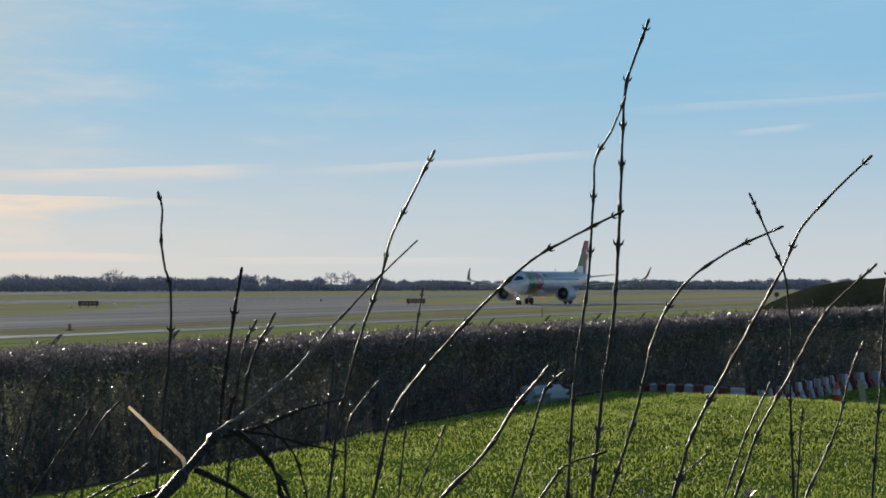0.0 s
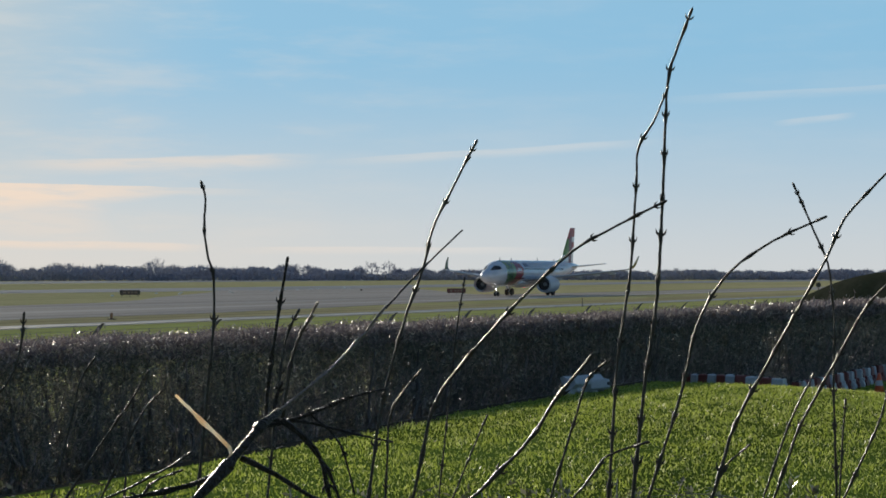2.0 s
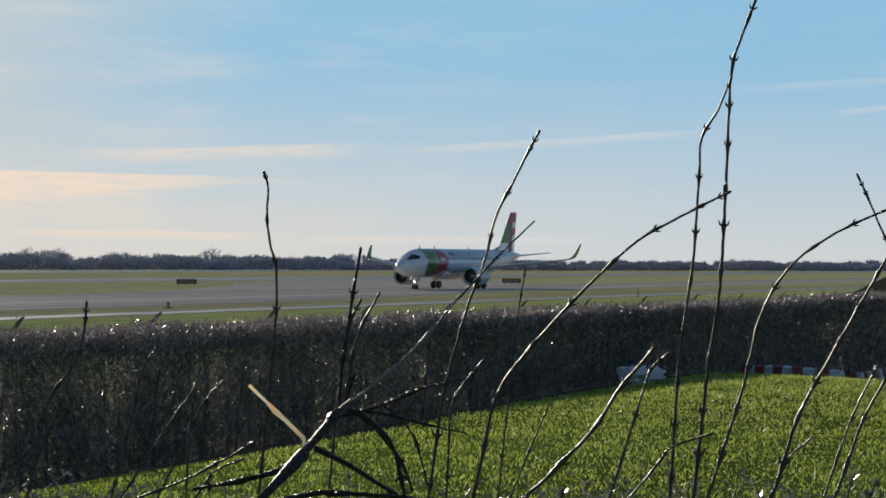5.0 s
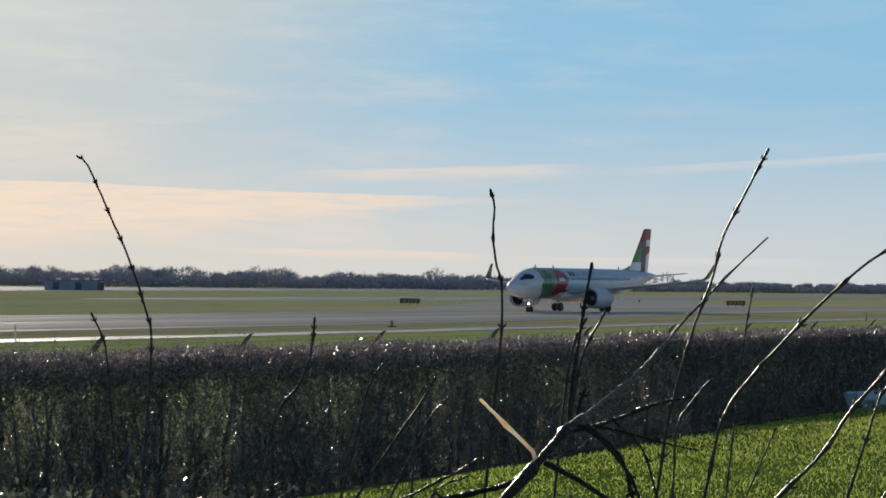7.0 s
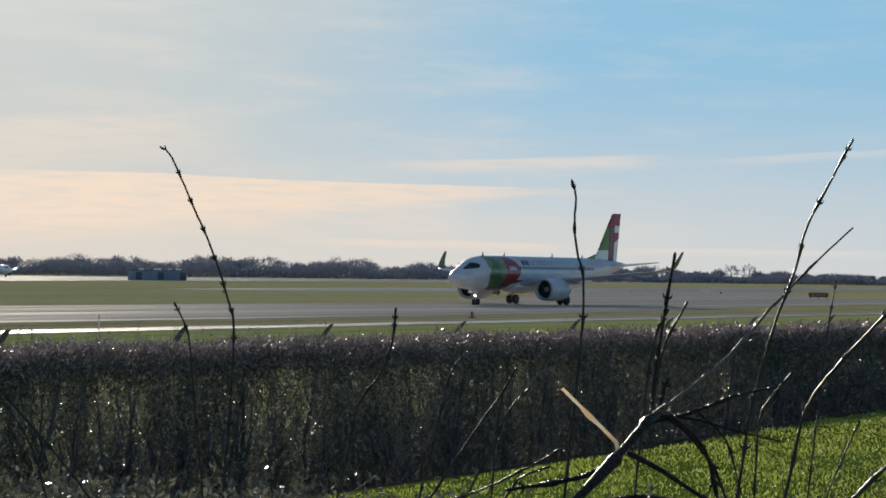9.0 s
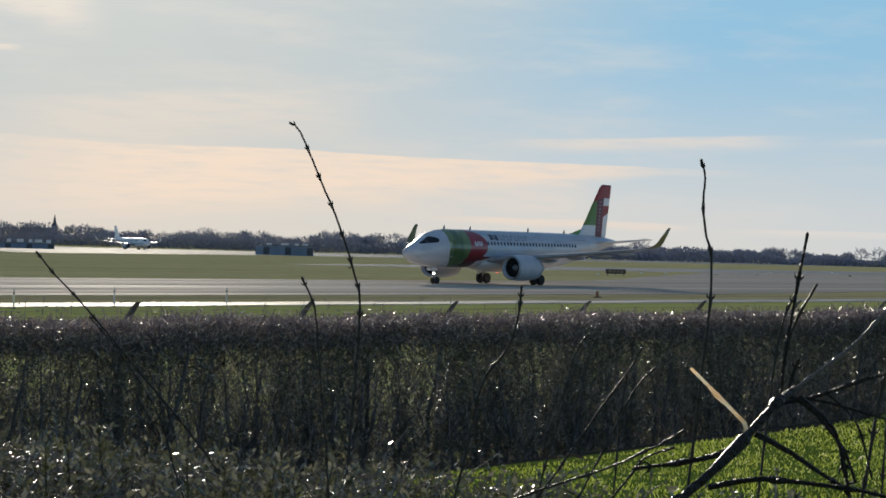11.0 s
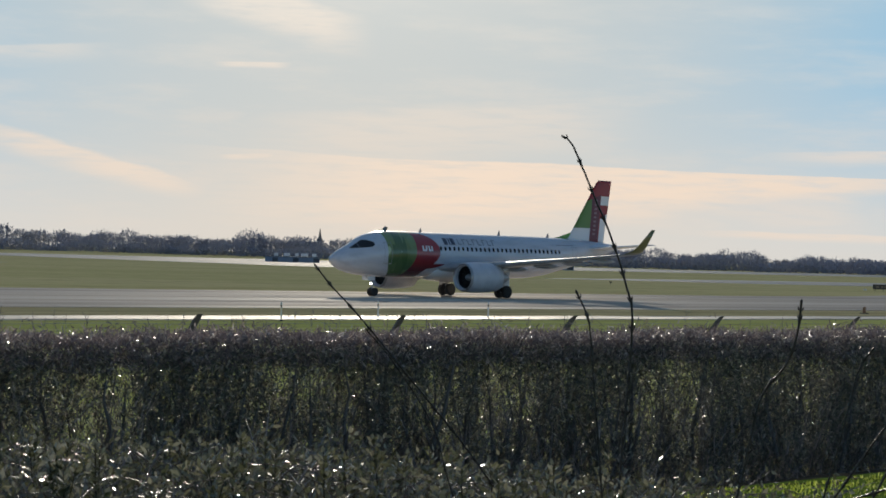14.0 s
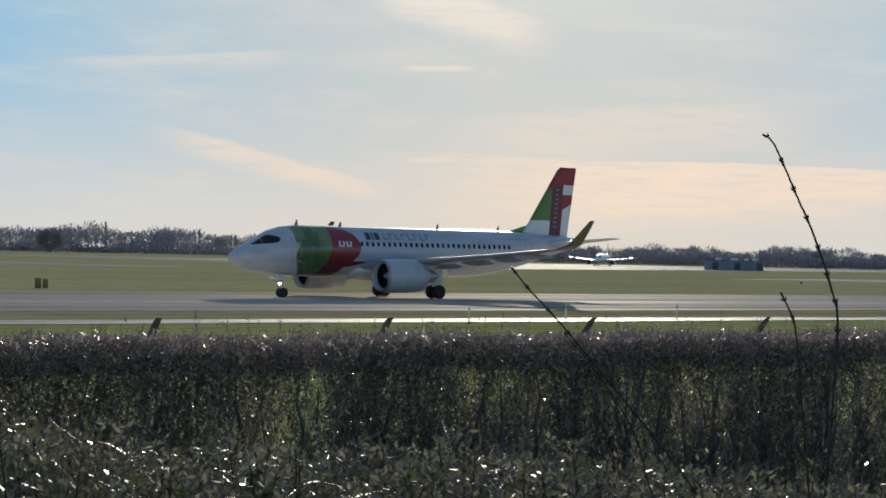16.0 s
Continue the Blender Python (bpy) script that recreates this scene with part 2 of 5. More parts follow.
def zone_material(name, tones, rough, scale, fine_scale, stretch_x=1.0, bands=(), bump=0.3, spec=0.5, streaks_amount=0.35, near=None):
    """Ground cover in world space; bands are (y0, y1, colour) strips with soft edges."""
    m = bpy.data.materials.new(name)
    m.use_nodes = True
    n = Nodes(m.node_tree)
    b = n.add("ShaderNodeBsdfDiffuse", Roughness=0.6)
    where = n.add("ShaderNodeTexCoord").outputs["Object"]
    long = n.stretch(where, (stretch_x, 1, 1))
    big, mid, small = n.noise(long, scale, 5.0), n.noise(long, scale * 9, 4.0), n.noise(where, fine_scale, 3.0)
    tone = n.mix(n.smooth(big, 0.32, 0.68), tones[0], tones[1])
    xyz = n.add("ShaderNodeSeparateXYZ")
    n.link(where, xyz.inputs[0])
    y = n.math("ADD", xyz.outputs[1], n.math("MULTIPLY", n.math("SUBTRACT", mid, 0.5), 3.0))
    for y0, y1, colour, soft in bands:
        inside = n.math("MULTIPLY", n.smooth(y, y0 - soft, y0 + soft), n.math("SUBTRACT", 1.0, n.smooth(y, y1 - soft, y1 + soft)))
        tone = n.mix(n.math("MULTIPLY", inside, 0.85), tone, colour)
    tone = n.mix(n.math("MULTIPLY", n.smooth(mid, 0.5, 0.8), 0.35), tone, tones[2])
    tone = n.mix(n.math("MULTIPLY", n.smooth(small, 0.46, 0.7), 0.42), tone, tuple(c * 0.5 for c in tones[0]))
    # long tone streaks; on asphalt they colour in the low sun's sheen
    streak_noise = n.noise(n.stretch(where, (0.004, 1, 1)), 0.28, 4.0, 0.7)
    tone = n.mix(n.math("MULTIPLY", n.smooth(streak_noise, 0.42, 0.62), streaks_amount), tone, tones[2])
    tone = n.mix(n.math("MULTIPLY", n.smooth(streak_noise, 0.56, 0.38), streaks_amount * 0.8), tone, tuple(c * 0.62 for c in tones[0]))
    if near:
        turf = n.mix(n.smooth(mid, 0.35, 0.7), near[1], tuple(c * 1.7 for c in near[1]))
        tone = n.mix(n.smooth(y, near[0] - 0.5, near[0] + 0.5), turf, tone)
    n.link(tone, b.inputs["Color"])
    gloss = n.add("ShaderNodeBsdfGlossy", Roughness=rough)
    gloss.inputs["Color"].default_value = (0.9, 0.88, 0.84, 1)
    top = n.add("ShaderNodeMixShader")
    n.link(n.math("MULTIPLY", n.smooth(n.math("ADD", mid, n.math("MULTIPLY", streak_noise, 0.6)), 0.5, 1.1), spec), top.inputs["Fac"])
    n.link(b.outputs[0], top.inputs[1])
    n.link(gloss.outputs[0], top.inputs[2])
    bp = n.add("ShaderNodeBump", Strength=bump, Distance=0.03)
    n.link(small, bp.inputs["Height"])
    n.link(bp.outputs[0], b.inputs["Normal"])
    n.link(top.outputs[0], n.add("ShaderNodeOutputMaterial").inputs[0])
    return m


FIELD_GRASS = zone_material("airfield_grass", ((0.48, 0.42, 0.18), (0.57, 0.475, 0.235), (0.67, 0.54, 0.31)), 0.95, 0.03, 0.28, 0.35,
                            ((18.0, 84.5, (0.37, 0.40, 0.09), 1.2), (91.0, 103.5, (0.40, 0.32, 0.17), 0.6)), spec=0.0, near=(18.0, (0.075, 0.105, 0.020)))
ASPHALT = zone_material("taxiway_asphalt", ((0.45, 0.378, 0.31), (0.52, 0.437, 0.36), (0.58, 0.487, 0.40)), 0.6, 0.03, 6.0, 0.06,
                        ((104.5, 111.0, (0.36, 0.31, 0.265), 1.0), (119.6, 121.6, (0.58, 0.54, 0.45), 0.4), (136.0, 143.0, (0.34, 0.295, 0.255), 1.5)), bump=0.25, spec=0.065, streaks_amount=0.5)
CONCRETE = zone_material("runway_concrete", ((0.36, 0.34, 0.31), (0.42, 0.395, 0.365), (0.30, 0.285, 0.26)), 0.6, 0.02, 4.0, 0.1, (), bump=0.2, spec=0.12)
ROAD_GREY = zone_material("perimeter_road_asphalt", ((0.34, 0.32, 0.28), (0.40, 0.37, 0.33), (0.26, 0.24, 0.22)), 0.55, 0.1, 6.0, 0.1, (), bump=0.2, spec=0.25)
# rough grass; shade on the side away from the sun is in the tones
MOUND_GRASS = zone_material("rough_shaded_mound_grass", ((0.036, 0.041, 0.026), (0.052, 0.054, 0.034), (0.075, 0.066, 0.045)), 0.95, 0.25, 2.0, 1.0, (), bump=0.5, spec=0.0)

xs = sorted({*range(-60, 100, 2), *range(100, 700, 20), *range(-400, -60, 20), -4500, -2500, -1200, -700, 900, 1200, 1700, 2500, 3500, 4700})
ys = sorted({*[v * 0.75 for v in range(-20, 70)], *range(54, 160, 6), *range(160, 700, 20), -4000, -1500, -600, -200, -60, -30, 900, 1200, 1700, 2500, 3500, 4700})
verts = [(x, y, ground_height(x, y)) for y in ys for x in xs]
nx = len(xs)
faces = [(j * nx + i, j * nx + i + 1, (j + 1) * nx + i + 1, (j + 1) * nx + i) for j in range(len(ys) - 1) for i in range(nx - 1)]
ground = tagged(raw("ground", verts, faces, FIELD_GRASS, smooth=True), "flat winter airfield grass, green with straw-coloured patches", "grass field", kind="structure")


def slab(name, outline, mat, top, label, category):
    """A paved area as a thin slab with real edges."""
    bm = bmesh.new()
    low = [bm.verts.new((x, y, -0.2)) for x, y in outline]
    high = [bm.verts.new((x, y, top)) for x, y in outline]
    bm.faces.new(high)
    for i in range(len(outline)):
        j = (i + 1) % len(outline)
        bm.faces.new((low[i], low[j], high[j], high[i]))
    bmesh.ops.recalc_face_normals(bm, faces=bm.faces)
    return tagged(part(name, bm, mat), label, category, kind="structure")


slab("taxiway", [(-900, 103), (150, 103), (185, 108), (215, 114), (300, 117), (1500, 117), (1500, 142), (310, 142), (297, 148), (400, 215), (440, 236), (430, 250), (395, 254), (365, 246), (311, 214), (244, 178), (218, 162), (196, 152), (170, 148), (-900, 148)], ASPHALT, 0.03,
     "weathered grey asphalt taxiway with pale centre line and coloured-in sheen streaks", "taxiway")
slab("far_taxiway", [(244, 262), (275, 244), (320, 233), (1500, 233), (1500, 287), (330, 287), (280, 276)], CONCRETE, 0.04, "pale concrete taxiway across the field", "taxiway")
slab("apron", [(285, 392), (340, 420), (420, 456), (600, 470), (1500, 480), (1500, 600), (700, 600), (500, 690), (-200, 700), (-900, 700), (-900, 650), (235, 650), (270, 560)], CONCRETE, 0.05, "wide pale concrete runway and apron, far off", "runway")
slab("service_strip", [(-400, 372), (165, 340), (176, 348), (150, 410), (-400, 430)], CONCRETE, 0.04, "pale paved strip in the grass", "pavement")
slab("perimeter_road", [(-900, 85.4), (1500, 85.4), (1500, 90.4), (-900, 90.4)], ROAD_GREY, 0.05, "narrow pale perimeter road along the fence", "road")

# grassed earth mound behind the hedge
rng = random.Random(5)
verts, faces = [], []
MX, MY, RX, RY, MH = 212.0, 24.5, 22.0, 40.0, 4.75
side = 49
for j in range(side):
    for i in range(side):
        u, v = i / (side // 2) - 1, j / (side // 2) - 1
        r = math.hypot(u, v)
        h = MH * max(0.0, 1 - r ** 6) * (1 + 0.05 * noise.noise((u * 3, v * 3, 1))) + 0.10 * noise.noise((u * 16, v * 26, 4)) * (r < 0.97)
        verts.append((MX + u * RX, MY + v * RY, h - 0.2))
for j in range(side - 1):
    for i in range(side - 1):
        a = j * side + i
        faces.append((a, a + 1, a + side + 1, a + side))
tagged(raw("earth_mound", verts, faces, MOUND_GRASS, smooth=True), "grassed earth mound rising from the field, coloured dark as in shade", "mound", kind="structure")


# ---- airliner ----
# stations: distance from the nose, bottom, top, half width
STATIONS = ((0.0, 3.14, 3.30, 0.06), (0.15, 2.92, 3.48, 0.30), (0.5, 2.62, 3.74, 0.60), (1.2, 2.26, 4.12, 1.02), (2.0, 2.03, 4.48, 1.36), (2.8, 1.90, 4.95, 1.60),
            (3.6, 1.82, 5.38, 1.77), (4.6, 1.76, 5.68, 1.90), (6.0, 1.73, 5.86, 1.975), (9.0, 1.73, 5.87, 1.975), (15.0, 1.73, 5.87, 1.975), (21.0, 1.73, 5.87, 1.975),
            (24.0, 1.80, 5.87, 1.975), (26.5, 2.10, 5.86, 1.93), (29.0, 2.62, 5.83, 1.76), (31.5, 3.22, 5.76, 1.46), (34.0, 3.88, 5.62, 1.05), (36.2, 4.45, 5.42, 0.60), (37.3, 4.78, 5.24, 0.28), (37.57, 4.92, 5.12, 0.12))


def fuselage_at(s):
    """Bottom, top and half width at a station, smoothly interpolated."""
    k = 0
    while k < len(STATIONS) - 2 and STATIONS[k + 1][0] < s:
        k += 1
    a, b = STATIONS[k], STATIONS[k + 1]
    t = min(max((s - a[0]) / (b[0] - a[0]), 0), 1)
    return [a[i] + (b[i] - a[i]) * t for i in (1, 2, 3)]


def skin(s, z, side, out=0.0):
    """A point on the fuselage's side at station s and height z; out: metres proud of it."""
    lo, hi, w = fuselage_at(s)
    c, r = (lo + hi) / 2, (hi - lo) / 2
    q = min(max((z - c) / r, -0.999), 0.999)
    y = w * math.sqrt(1 - q * q)
    n = Vector((0, y / w / w, (z - c) / r / r)).normalized()
    return Vector((-s, side * (y + n.y * out), z + n.z * out))


def patch(outline_low, outline_high, side, s0, s1, steps, rows, out):
    """A piece of skin between two heights given as functions of the station."""
    rings = []
    for i in range(steps + 1):
        s = s0 + (s1 - s0) * i / steps
        a, b = outline_low(s), outline_high(s)
        rings.append([skin(s, a + (b - a) * j / rows, side, out) for j in range(rows + 1)])
    bm = loft(rings, closed=False)
    return bm


def aerofoil(le, te, y, z, thick, n=9):
    """A ring of wing section points from leading to trailing edge (stations) at span y and height z."""
    up, down = [], []
    c = te - le
    for i in range(n + 1):
        x = (1 - math.cos(math.pi * i / n)) / 2
        t = thick * c * 5 * (0.2969 * math.sqrt(x) - 0.126 * x - 0.3516 * x * x + 0.2843 * x ** 3 - 0.1015 * x ** 4)
        up.append((-(le + x * c), y, z + t * 1.1))
        down.append((-(le + x * c), y, z - t * 0.8))
    return up + list(reversed(down[1:-1]))


def upright_foil(le, te, x_off, y, z, thick, n=9):
    """The same for a vertical surface: the ring lies level at height z."""
    return [(p[0], y + (p[2]), z) for p in aerofoil(le, te, 0, 0, thick, n)]


def livery_material():
    """White, then a green band, then a red one with a rounded end, along the body; both bands darker low down."""
    m = bpy.data.materials.new("body_livery_paint")
    m.use_nodes = True
    n = Nodes(m.node_tree)
    b = n.add("ShaderNodeBsdfPrincipled", Roughness=0.30)
    b.inputs["Coat Weight"].default_value = 0.6
    b.inputs["Coat Roughness"].default_value = 0.07
    xyz = n.add("ShaderNodeSeparateXYZ")
    where = n.add("ShaderNodeTexCoord").outputs["Object"]
    n.link(where, xyz.inputs[0])
    s = n.math("MULTIPLY", xyz.outputs[0], -1.0)
    z = xyz.outputs[2]
    dirt = n.noise(n.stretch(where, (0.5, 2, 2)), 0.9, 5.0)
    seams = n.math("FRACT", n.math("MULTIPLY", s, 0.4))
    # white paint dimmed and blued, its shaded look put into the base
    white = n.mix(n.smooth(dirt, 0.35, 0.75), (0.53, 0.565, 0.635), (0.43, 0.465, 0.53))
    white = n.mix(n.math("MULTIPLY", n.math("LESS_THAN", seams, 0.012), 0.25), white, (0.4, 0.4, 0.42))
    low = n.math("MULTIPLY", n.math("POWER", n.math("MAXIMUM", n.math("SUBTRACT", 3.6, z), 0.0), 2.0), 0.26)
    g0 = n.smooth(n.math("SUBTRACT", s, n.math("ADD", low, 5.15)), -0.02, 0.02)
    edge = n.math("SUBTRACT", 8.55, n.math("MULTIPLY", n.math("POWER", n.math("MAXIMUM", n.math("SUBTRACT", 4.3, z), 0.0), 2.0), 0.20))
    r0 = n.smooth(n.math("SUBTRACT", s, edge), -0.02, 0.02)
    dz = n.math("DIVIDE", n.math("SUBTRACT", z, 4.15), 1.62)
    bulge = n.math("SQRT", n.math("MAXIMUM", n.math("SUBTRACT", 1.0, n.math("MULTIPLY", dz, dz)), 0.0))
    tail = n.math("MULTIPLY", n.math("LESS_THAN", z, 3.0), n.math("MULTIPLY", n.math("SUBTRACT", z, 1.4), 0.9))
    end = n.math("ADD", n.math("ADD", 9.0, n.math("MULTIPLY", bulge, 2.4)), tail)
    r1 = n.math("SUBTRACT", 1.0, n.smooth(n.math("SUBTRACT", s, end), -0.02, 0.02))
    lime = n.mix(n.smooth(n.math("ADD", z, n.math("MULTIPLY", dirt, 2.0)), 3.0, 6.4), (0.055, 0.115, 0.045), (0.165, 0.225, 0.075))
    cells = n.add("ShaderNodeTexVoronoi", Scale=1.1)
    n.link(n.stretch(where, (1.0, 0.6, 0.8), (0.2, 0.3, 0.1)), cells.inputs["Vector"])
    cell = n.add("ShaderNodeSeparateColor")
    n.link(cells.outputs["Color"], cell.inputs[0])
    lime = n.mix(n.math("MULTIPLY", n.smooth(cell.outputs[0], 0.3, 0.9), 0.6), lime, (0.21, 0.29, 0.12))
    across = n.math("ADD", s, n.math("MULTIPLY", cell.outputs[2], 0.7))
    figure = n.math("MULTIPLY", n.smooth(across, 6.35, 6.4), n.math("SUBTRACT", 1.0, n.smooth(across, 7.5, 7.55)))
    lime = n.mix(n.math("MULTIPLY", figure, 0.7), lime, (0.05, 0.105, 0.035))
    lime = n.mix(n.math("MULTIPLY", n.math("GREATER_THAN", cell.outputs[1], 0.82), n.math("MULTIPLY", n.math("LESS_THAN", z, 4.6), 0.6)), lime, (0.55, 0.66, 0.45))
    tone = n.mix(n.math("MULTIPLY", g0, r1), white, lime)
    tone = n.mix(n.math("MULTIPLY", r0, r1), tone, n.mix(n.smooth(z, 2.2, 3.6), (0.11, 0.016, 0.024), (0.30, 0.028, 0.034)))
    n.link(tone, b.inputs["Base Color"])
    n.link(n.math("ADD", n.math("MULTIPLY", dirt, 0.12), 0.10), b.inputs["Roughness"])
    n.link(b.outputs[0], n.add("ShaderNodeOutputMaterial").inputs[0])
    return m


def lathe(profile, centre, sides=28, close=False):
    """A body of revolution about the length axis; profile: (station, radius)."""
    cy, cz = centre
    return loft([[(-s, cy + r * math.cos(k * math.tau / sides), cz + r * math.sin(k * math.tau / sides)) for k in range(sides)] for s, r in profile], caps=close)


def make_wheel(name, radius, width, parent, y, at):
    """A wheel: tyre and rim, turning about its own axle."""
    hub = new(name)
    hub.parent = parent
    hub.location = at
    prof = ((-0.5, 0.62), (-0.5, 0.86), (-0.38, 0.97), (-0.15, 1.0), (0.15, 1.0), (0.38, 0.97), (0.5, 0.86), (0.5, 0.62))
    for q in (-y, y):
        bm = loft([[(radius * r * math.cos(k * math.tau / 24), q + w * width, radius * r * math.sin(k * math.tau / 24)) for k in range(24)] for w, r in prof])
        part("tyre", bm, RUBBER, hub, smooth=True)
        bm = loft([[(radius * r * math.cos(k * math.tau / 16), q + w * width, radius * r * math.sin(k * math.tau / 16)) for k in range(16)] for w, r in ((-0.42, 0.2), (-0.40, 0.62), (0.40, 0.62), (0.42, 0.2))])
        for k in range(8):
            a = k * math.tau / 8
            box(bm, (radius * 0.42 * math.cos(a), q, radius * 0.42 * math.sin(a)), (0.05, width * 0.95, 0.05))
        part("rim", bm, GEAR_METAL, hub)
    bm = loft([[(0.06 * math.cos(k * math.tau / 10), w, 0.06 * math.sin(k * math.tau / 10)) for k in range(10)] for w in (-y, y)])
    part("axle", bm, GEAR_METAL, hub)
    return hub


def airliner(name, body_mat, lettered, label):
    """A narrow-body twin-jet, nose at the origin and wheels on z = 0, pointing along +x."""
    plane = tagged(new(name), label, "airplane")
    dense = []
    for a, b in zip(STATIONS, STATIONS[1:]):
        k = max(1, int((b[0] - a[0]) / 0.6))
        dense += [a[0] + (b[0] - a[0]) * i / k for i in range(k)]
    dense.append(STATIONS[-1][0])
    rings = []
    for s in dense:
        lo, hi, w = fuselage_at(s)
        rings.append([(-s, w * math.cos(t * math.tau / 48), (lo + hi) / 2 + (hi - lo) / 2 * math.sin(t * math.tau / 48)) for t in range(48)])
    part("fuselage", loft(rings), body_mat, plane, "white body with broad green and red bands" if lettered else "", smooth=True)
    # belly fairing
    rings = []
    for i in range(15):
        u = i / 7 - 1
        w = math.sqrt(max(0.0, 1 - u * u)) ** 0.7
        rings.append([(-16.0 + u * -5.6, (0.15 + 2.15 * w) * math.cos(t * math.tau / 24), 2.25 + (0.1 + 0.85 * w) * math.sin(t * math.tau / 24)) for t in range(24)])
    part("belly_fairing", loft(rings), WHITE_PAINT, plane, smooth=True)
    # cockpit windows and their dark surround
    for side in (1, -1):
        low = lambda s: 4.20 + 0.10 * (s - 1.9) + max(0, s - 3.4) ** 2 * 0.9
        high = lambda s: min(fuselage_at(s)[1] - 0.10, 4.98) - max(0, s - 3.1) ** 2 * 0.35
        part("cockpit_window", patch(low, high, side, 1.75, 3.85, 14, 6, 0.012), DARK_GLASS, plane, "dark wraparound cockpit glass", smooth=True)
        for s0 in (2.45,):
            part("window_post", patch(low, high, side, s0, s0 + 0.05, 1, 6, 0.02), GREY_LETTER, plane)
    # doors
    for side in (1, -1):
        for s0, s1, z0, z1 in ((4.75, 5.6, 2.95, 4.80), (29.2, 29.95, 3.25, 4.95)):
            for a, b, c, d in ((s0, s0 + 0.03, z0, z1), (s1 - 0.03, s1, z0, z1), (s0, s1, z0, z0 + 0.03), (s0, s1, z1 - 0.03, z1)):
                part("door_seam", patch(lambda s: c, lambda s: d, side, a, b, 2, 8, 0.006), GREY_LETTER, plane)
        part("door_sill", patch(lambda s: 2.90, lambda s: 2.97, side, 4.7, 5.65, 3, 1, 0.012), GEAR_METAL, plane)
    # cabin windows
    pane = None
    for side in (1, -1):
        for k in range(36):
            s = 7.6 + k * 0.56
            if s < 11.5 and lettered:
                continue
            if pane is None:
                bm = bmesh.new()
                ring = [bm.verts.new((0.12 * math.copysign(abs(math.cos(a)) ** 0.6, math.cos(a)), 0, 0.19 * math.copysign(abs(math.sin(a)) ** 0.6, math.sin(a)))) for a in [i * math.tau / 12 for i in range(12)]]
                back = [bm.verts.new((v.co.x * 1.1, -0.03, v.co.z * 1.1)) for v in ring]
                bm.faces.new(ring)
                for i in range(12):
                    bm.faces.new((ring[i], ring[(i + 1) % 12], back[(i + 1) % 12], back[i]))
                pane = part("cabin_window", bm, DARK_GLASS, plane)
                ob = pane
            else:
                ob = new("cabin_window", pane.data)
                ob.parent = plane
            p = skin(s, 4.42, side, 0.012)
            ob.matrix_basis = Matrix.Translation(p) @ Matrix.Rotation(0 if side > 0 else math.pi, 4, "Z") @ Matrix.Rotation(0.25, 4, "X")
    # wings, sharklets
    for side in (1, -1):
        cuts = ((1.2, 11.3, 18.6, 2.55, 0.15), (2.1, 11.8, 18.7, 2.66, 0.14), (6.4, 14.05, 18.85, 3.08, 0.12), (11.5, 16.65, 20.0, 3.62, 0.11), (16.6, 19.25, 21.1, 4.25, 0.10), (17.0, 19.5, 21.25, 4.35, 0.09))
        rings = [aerofoil(le, te, side * y, z, th) for y, le, te, z, th in cuts]
        part("wing", loft(rings), GREY_PAINT, plane, "pale grey swept wing", smooth=True)
        tips = ((17.0, 19.5, 21.25, 4.35), (17.38, 19.95, 21.40, 4.55), (17.62, 20.40, 21.60, 4.95), (17.78, 21.10, 22.0, 5.7), (17.92, 21.95, 22.45, 6.55))
        rings = []
        for i, (y, le, te, z) in enumerate(tips):
            lean = (0.15, 0.6, 1.1, 1.35, 1.4)[i]
            ring = []
            for px_, py_, pz_ in aerofoil(le, te, 0, 0, 0.08):
                ring.append((px_, side * (y - pz_ * math.sin(lean)), z + pz_ * math.cos(lean)))
            rings.append(ring)
        part("sharklet", loft(rings), SHARKLET_PAINT if lettered else WHITE_PAINT, plane, "upturned wing tip", smooth=True)
        for y0 in (5.2, 8.6, 11.6, 14.2):
            z0 = 2.66 + (y0 - 2.1) * 0.105
            te = 18.7 + max(0, y0 - 6.4) * 0.225
            bm = loft([[(-te + 2.6 - 3.6 * u, side * y0 + 0.17 * w * math.cos(k * math.tau / 10), z0 - 0.28 + 0.24 * w * math.sin(k * math.tau / 10)) for k in range(10)] for u, w in ((0, 0.1), (0.2, 0.8), (0.5, 1), (0.8, 0.7), (1, 0.08))])
            part("flap_fairing", bm, GREY_PAINT, plane, smooth=True)
        # tailplane
        rings = [aerofoil(le, te, side * y, z, 0.09) for y, le, te, z in ((0.5, 31.6, 35.6, 4.75), (3.0, 33.1, 36.0, 5.02), (6.2, 35.0, 36.45, 5.35))]
        part("tailplane", loft(rings), WHITE_PAINT, plane, smooth=True)
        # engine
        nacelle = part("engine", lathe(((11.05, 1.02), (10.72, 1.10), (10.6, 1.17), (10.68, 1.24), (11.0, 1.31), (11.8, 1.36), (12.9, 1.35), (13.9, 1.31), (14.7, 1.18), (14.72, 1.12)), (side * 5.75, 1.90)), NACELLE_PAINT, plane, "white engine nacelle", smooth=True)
        part("inlet_lip", lathe(((10.80, 1.085), (10.62, 1.14), (10.585, 1.18), (10.62, 1.225), (10.80, 1.28)), (side * 5.75, 1.90)), BARE_METAL, nacelle, "polished metal inlet lip", smooth=True)
        part("fan", lathe(((11.5, 0.02), (11.5, 1.03), (10.9, 1.05)), (side * 5.75, 1.90)), INLET_DARK, nacelle, "dark fan face")
        part("spinner", lathe(((10.95, 0.02), (11.15, 0.2), (11.45, 0.34)), (side * 5.75, 1.90)), GEAR_METAL, nacelle, smooth=True)
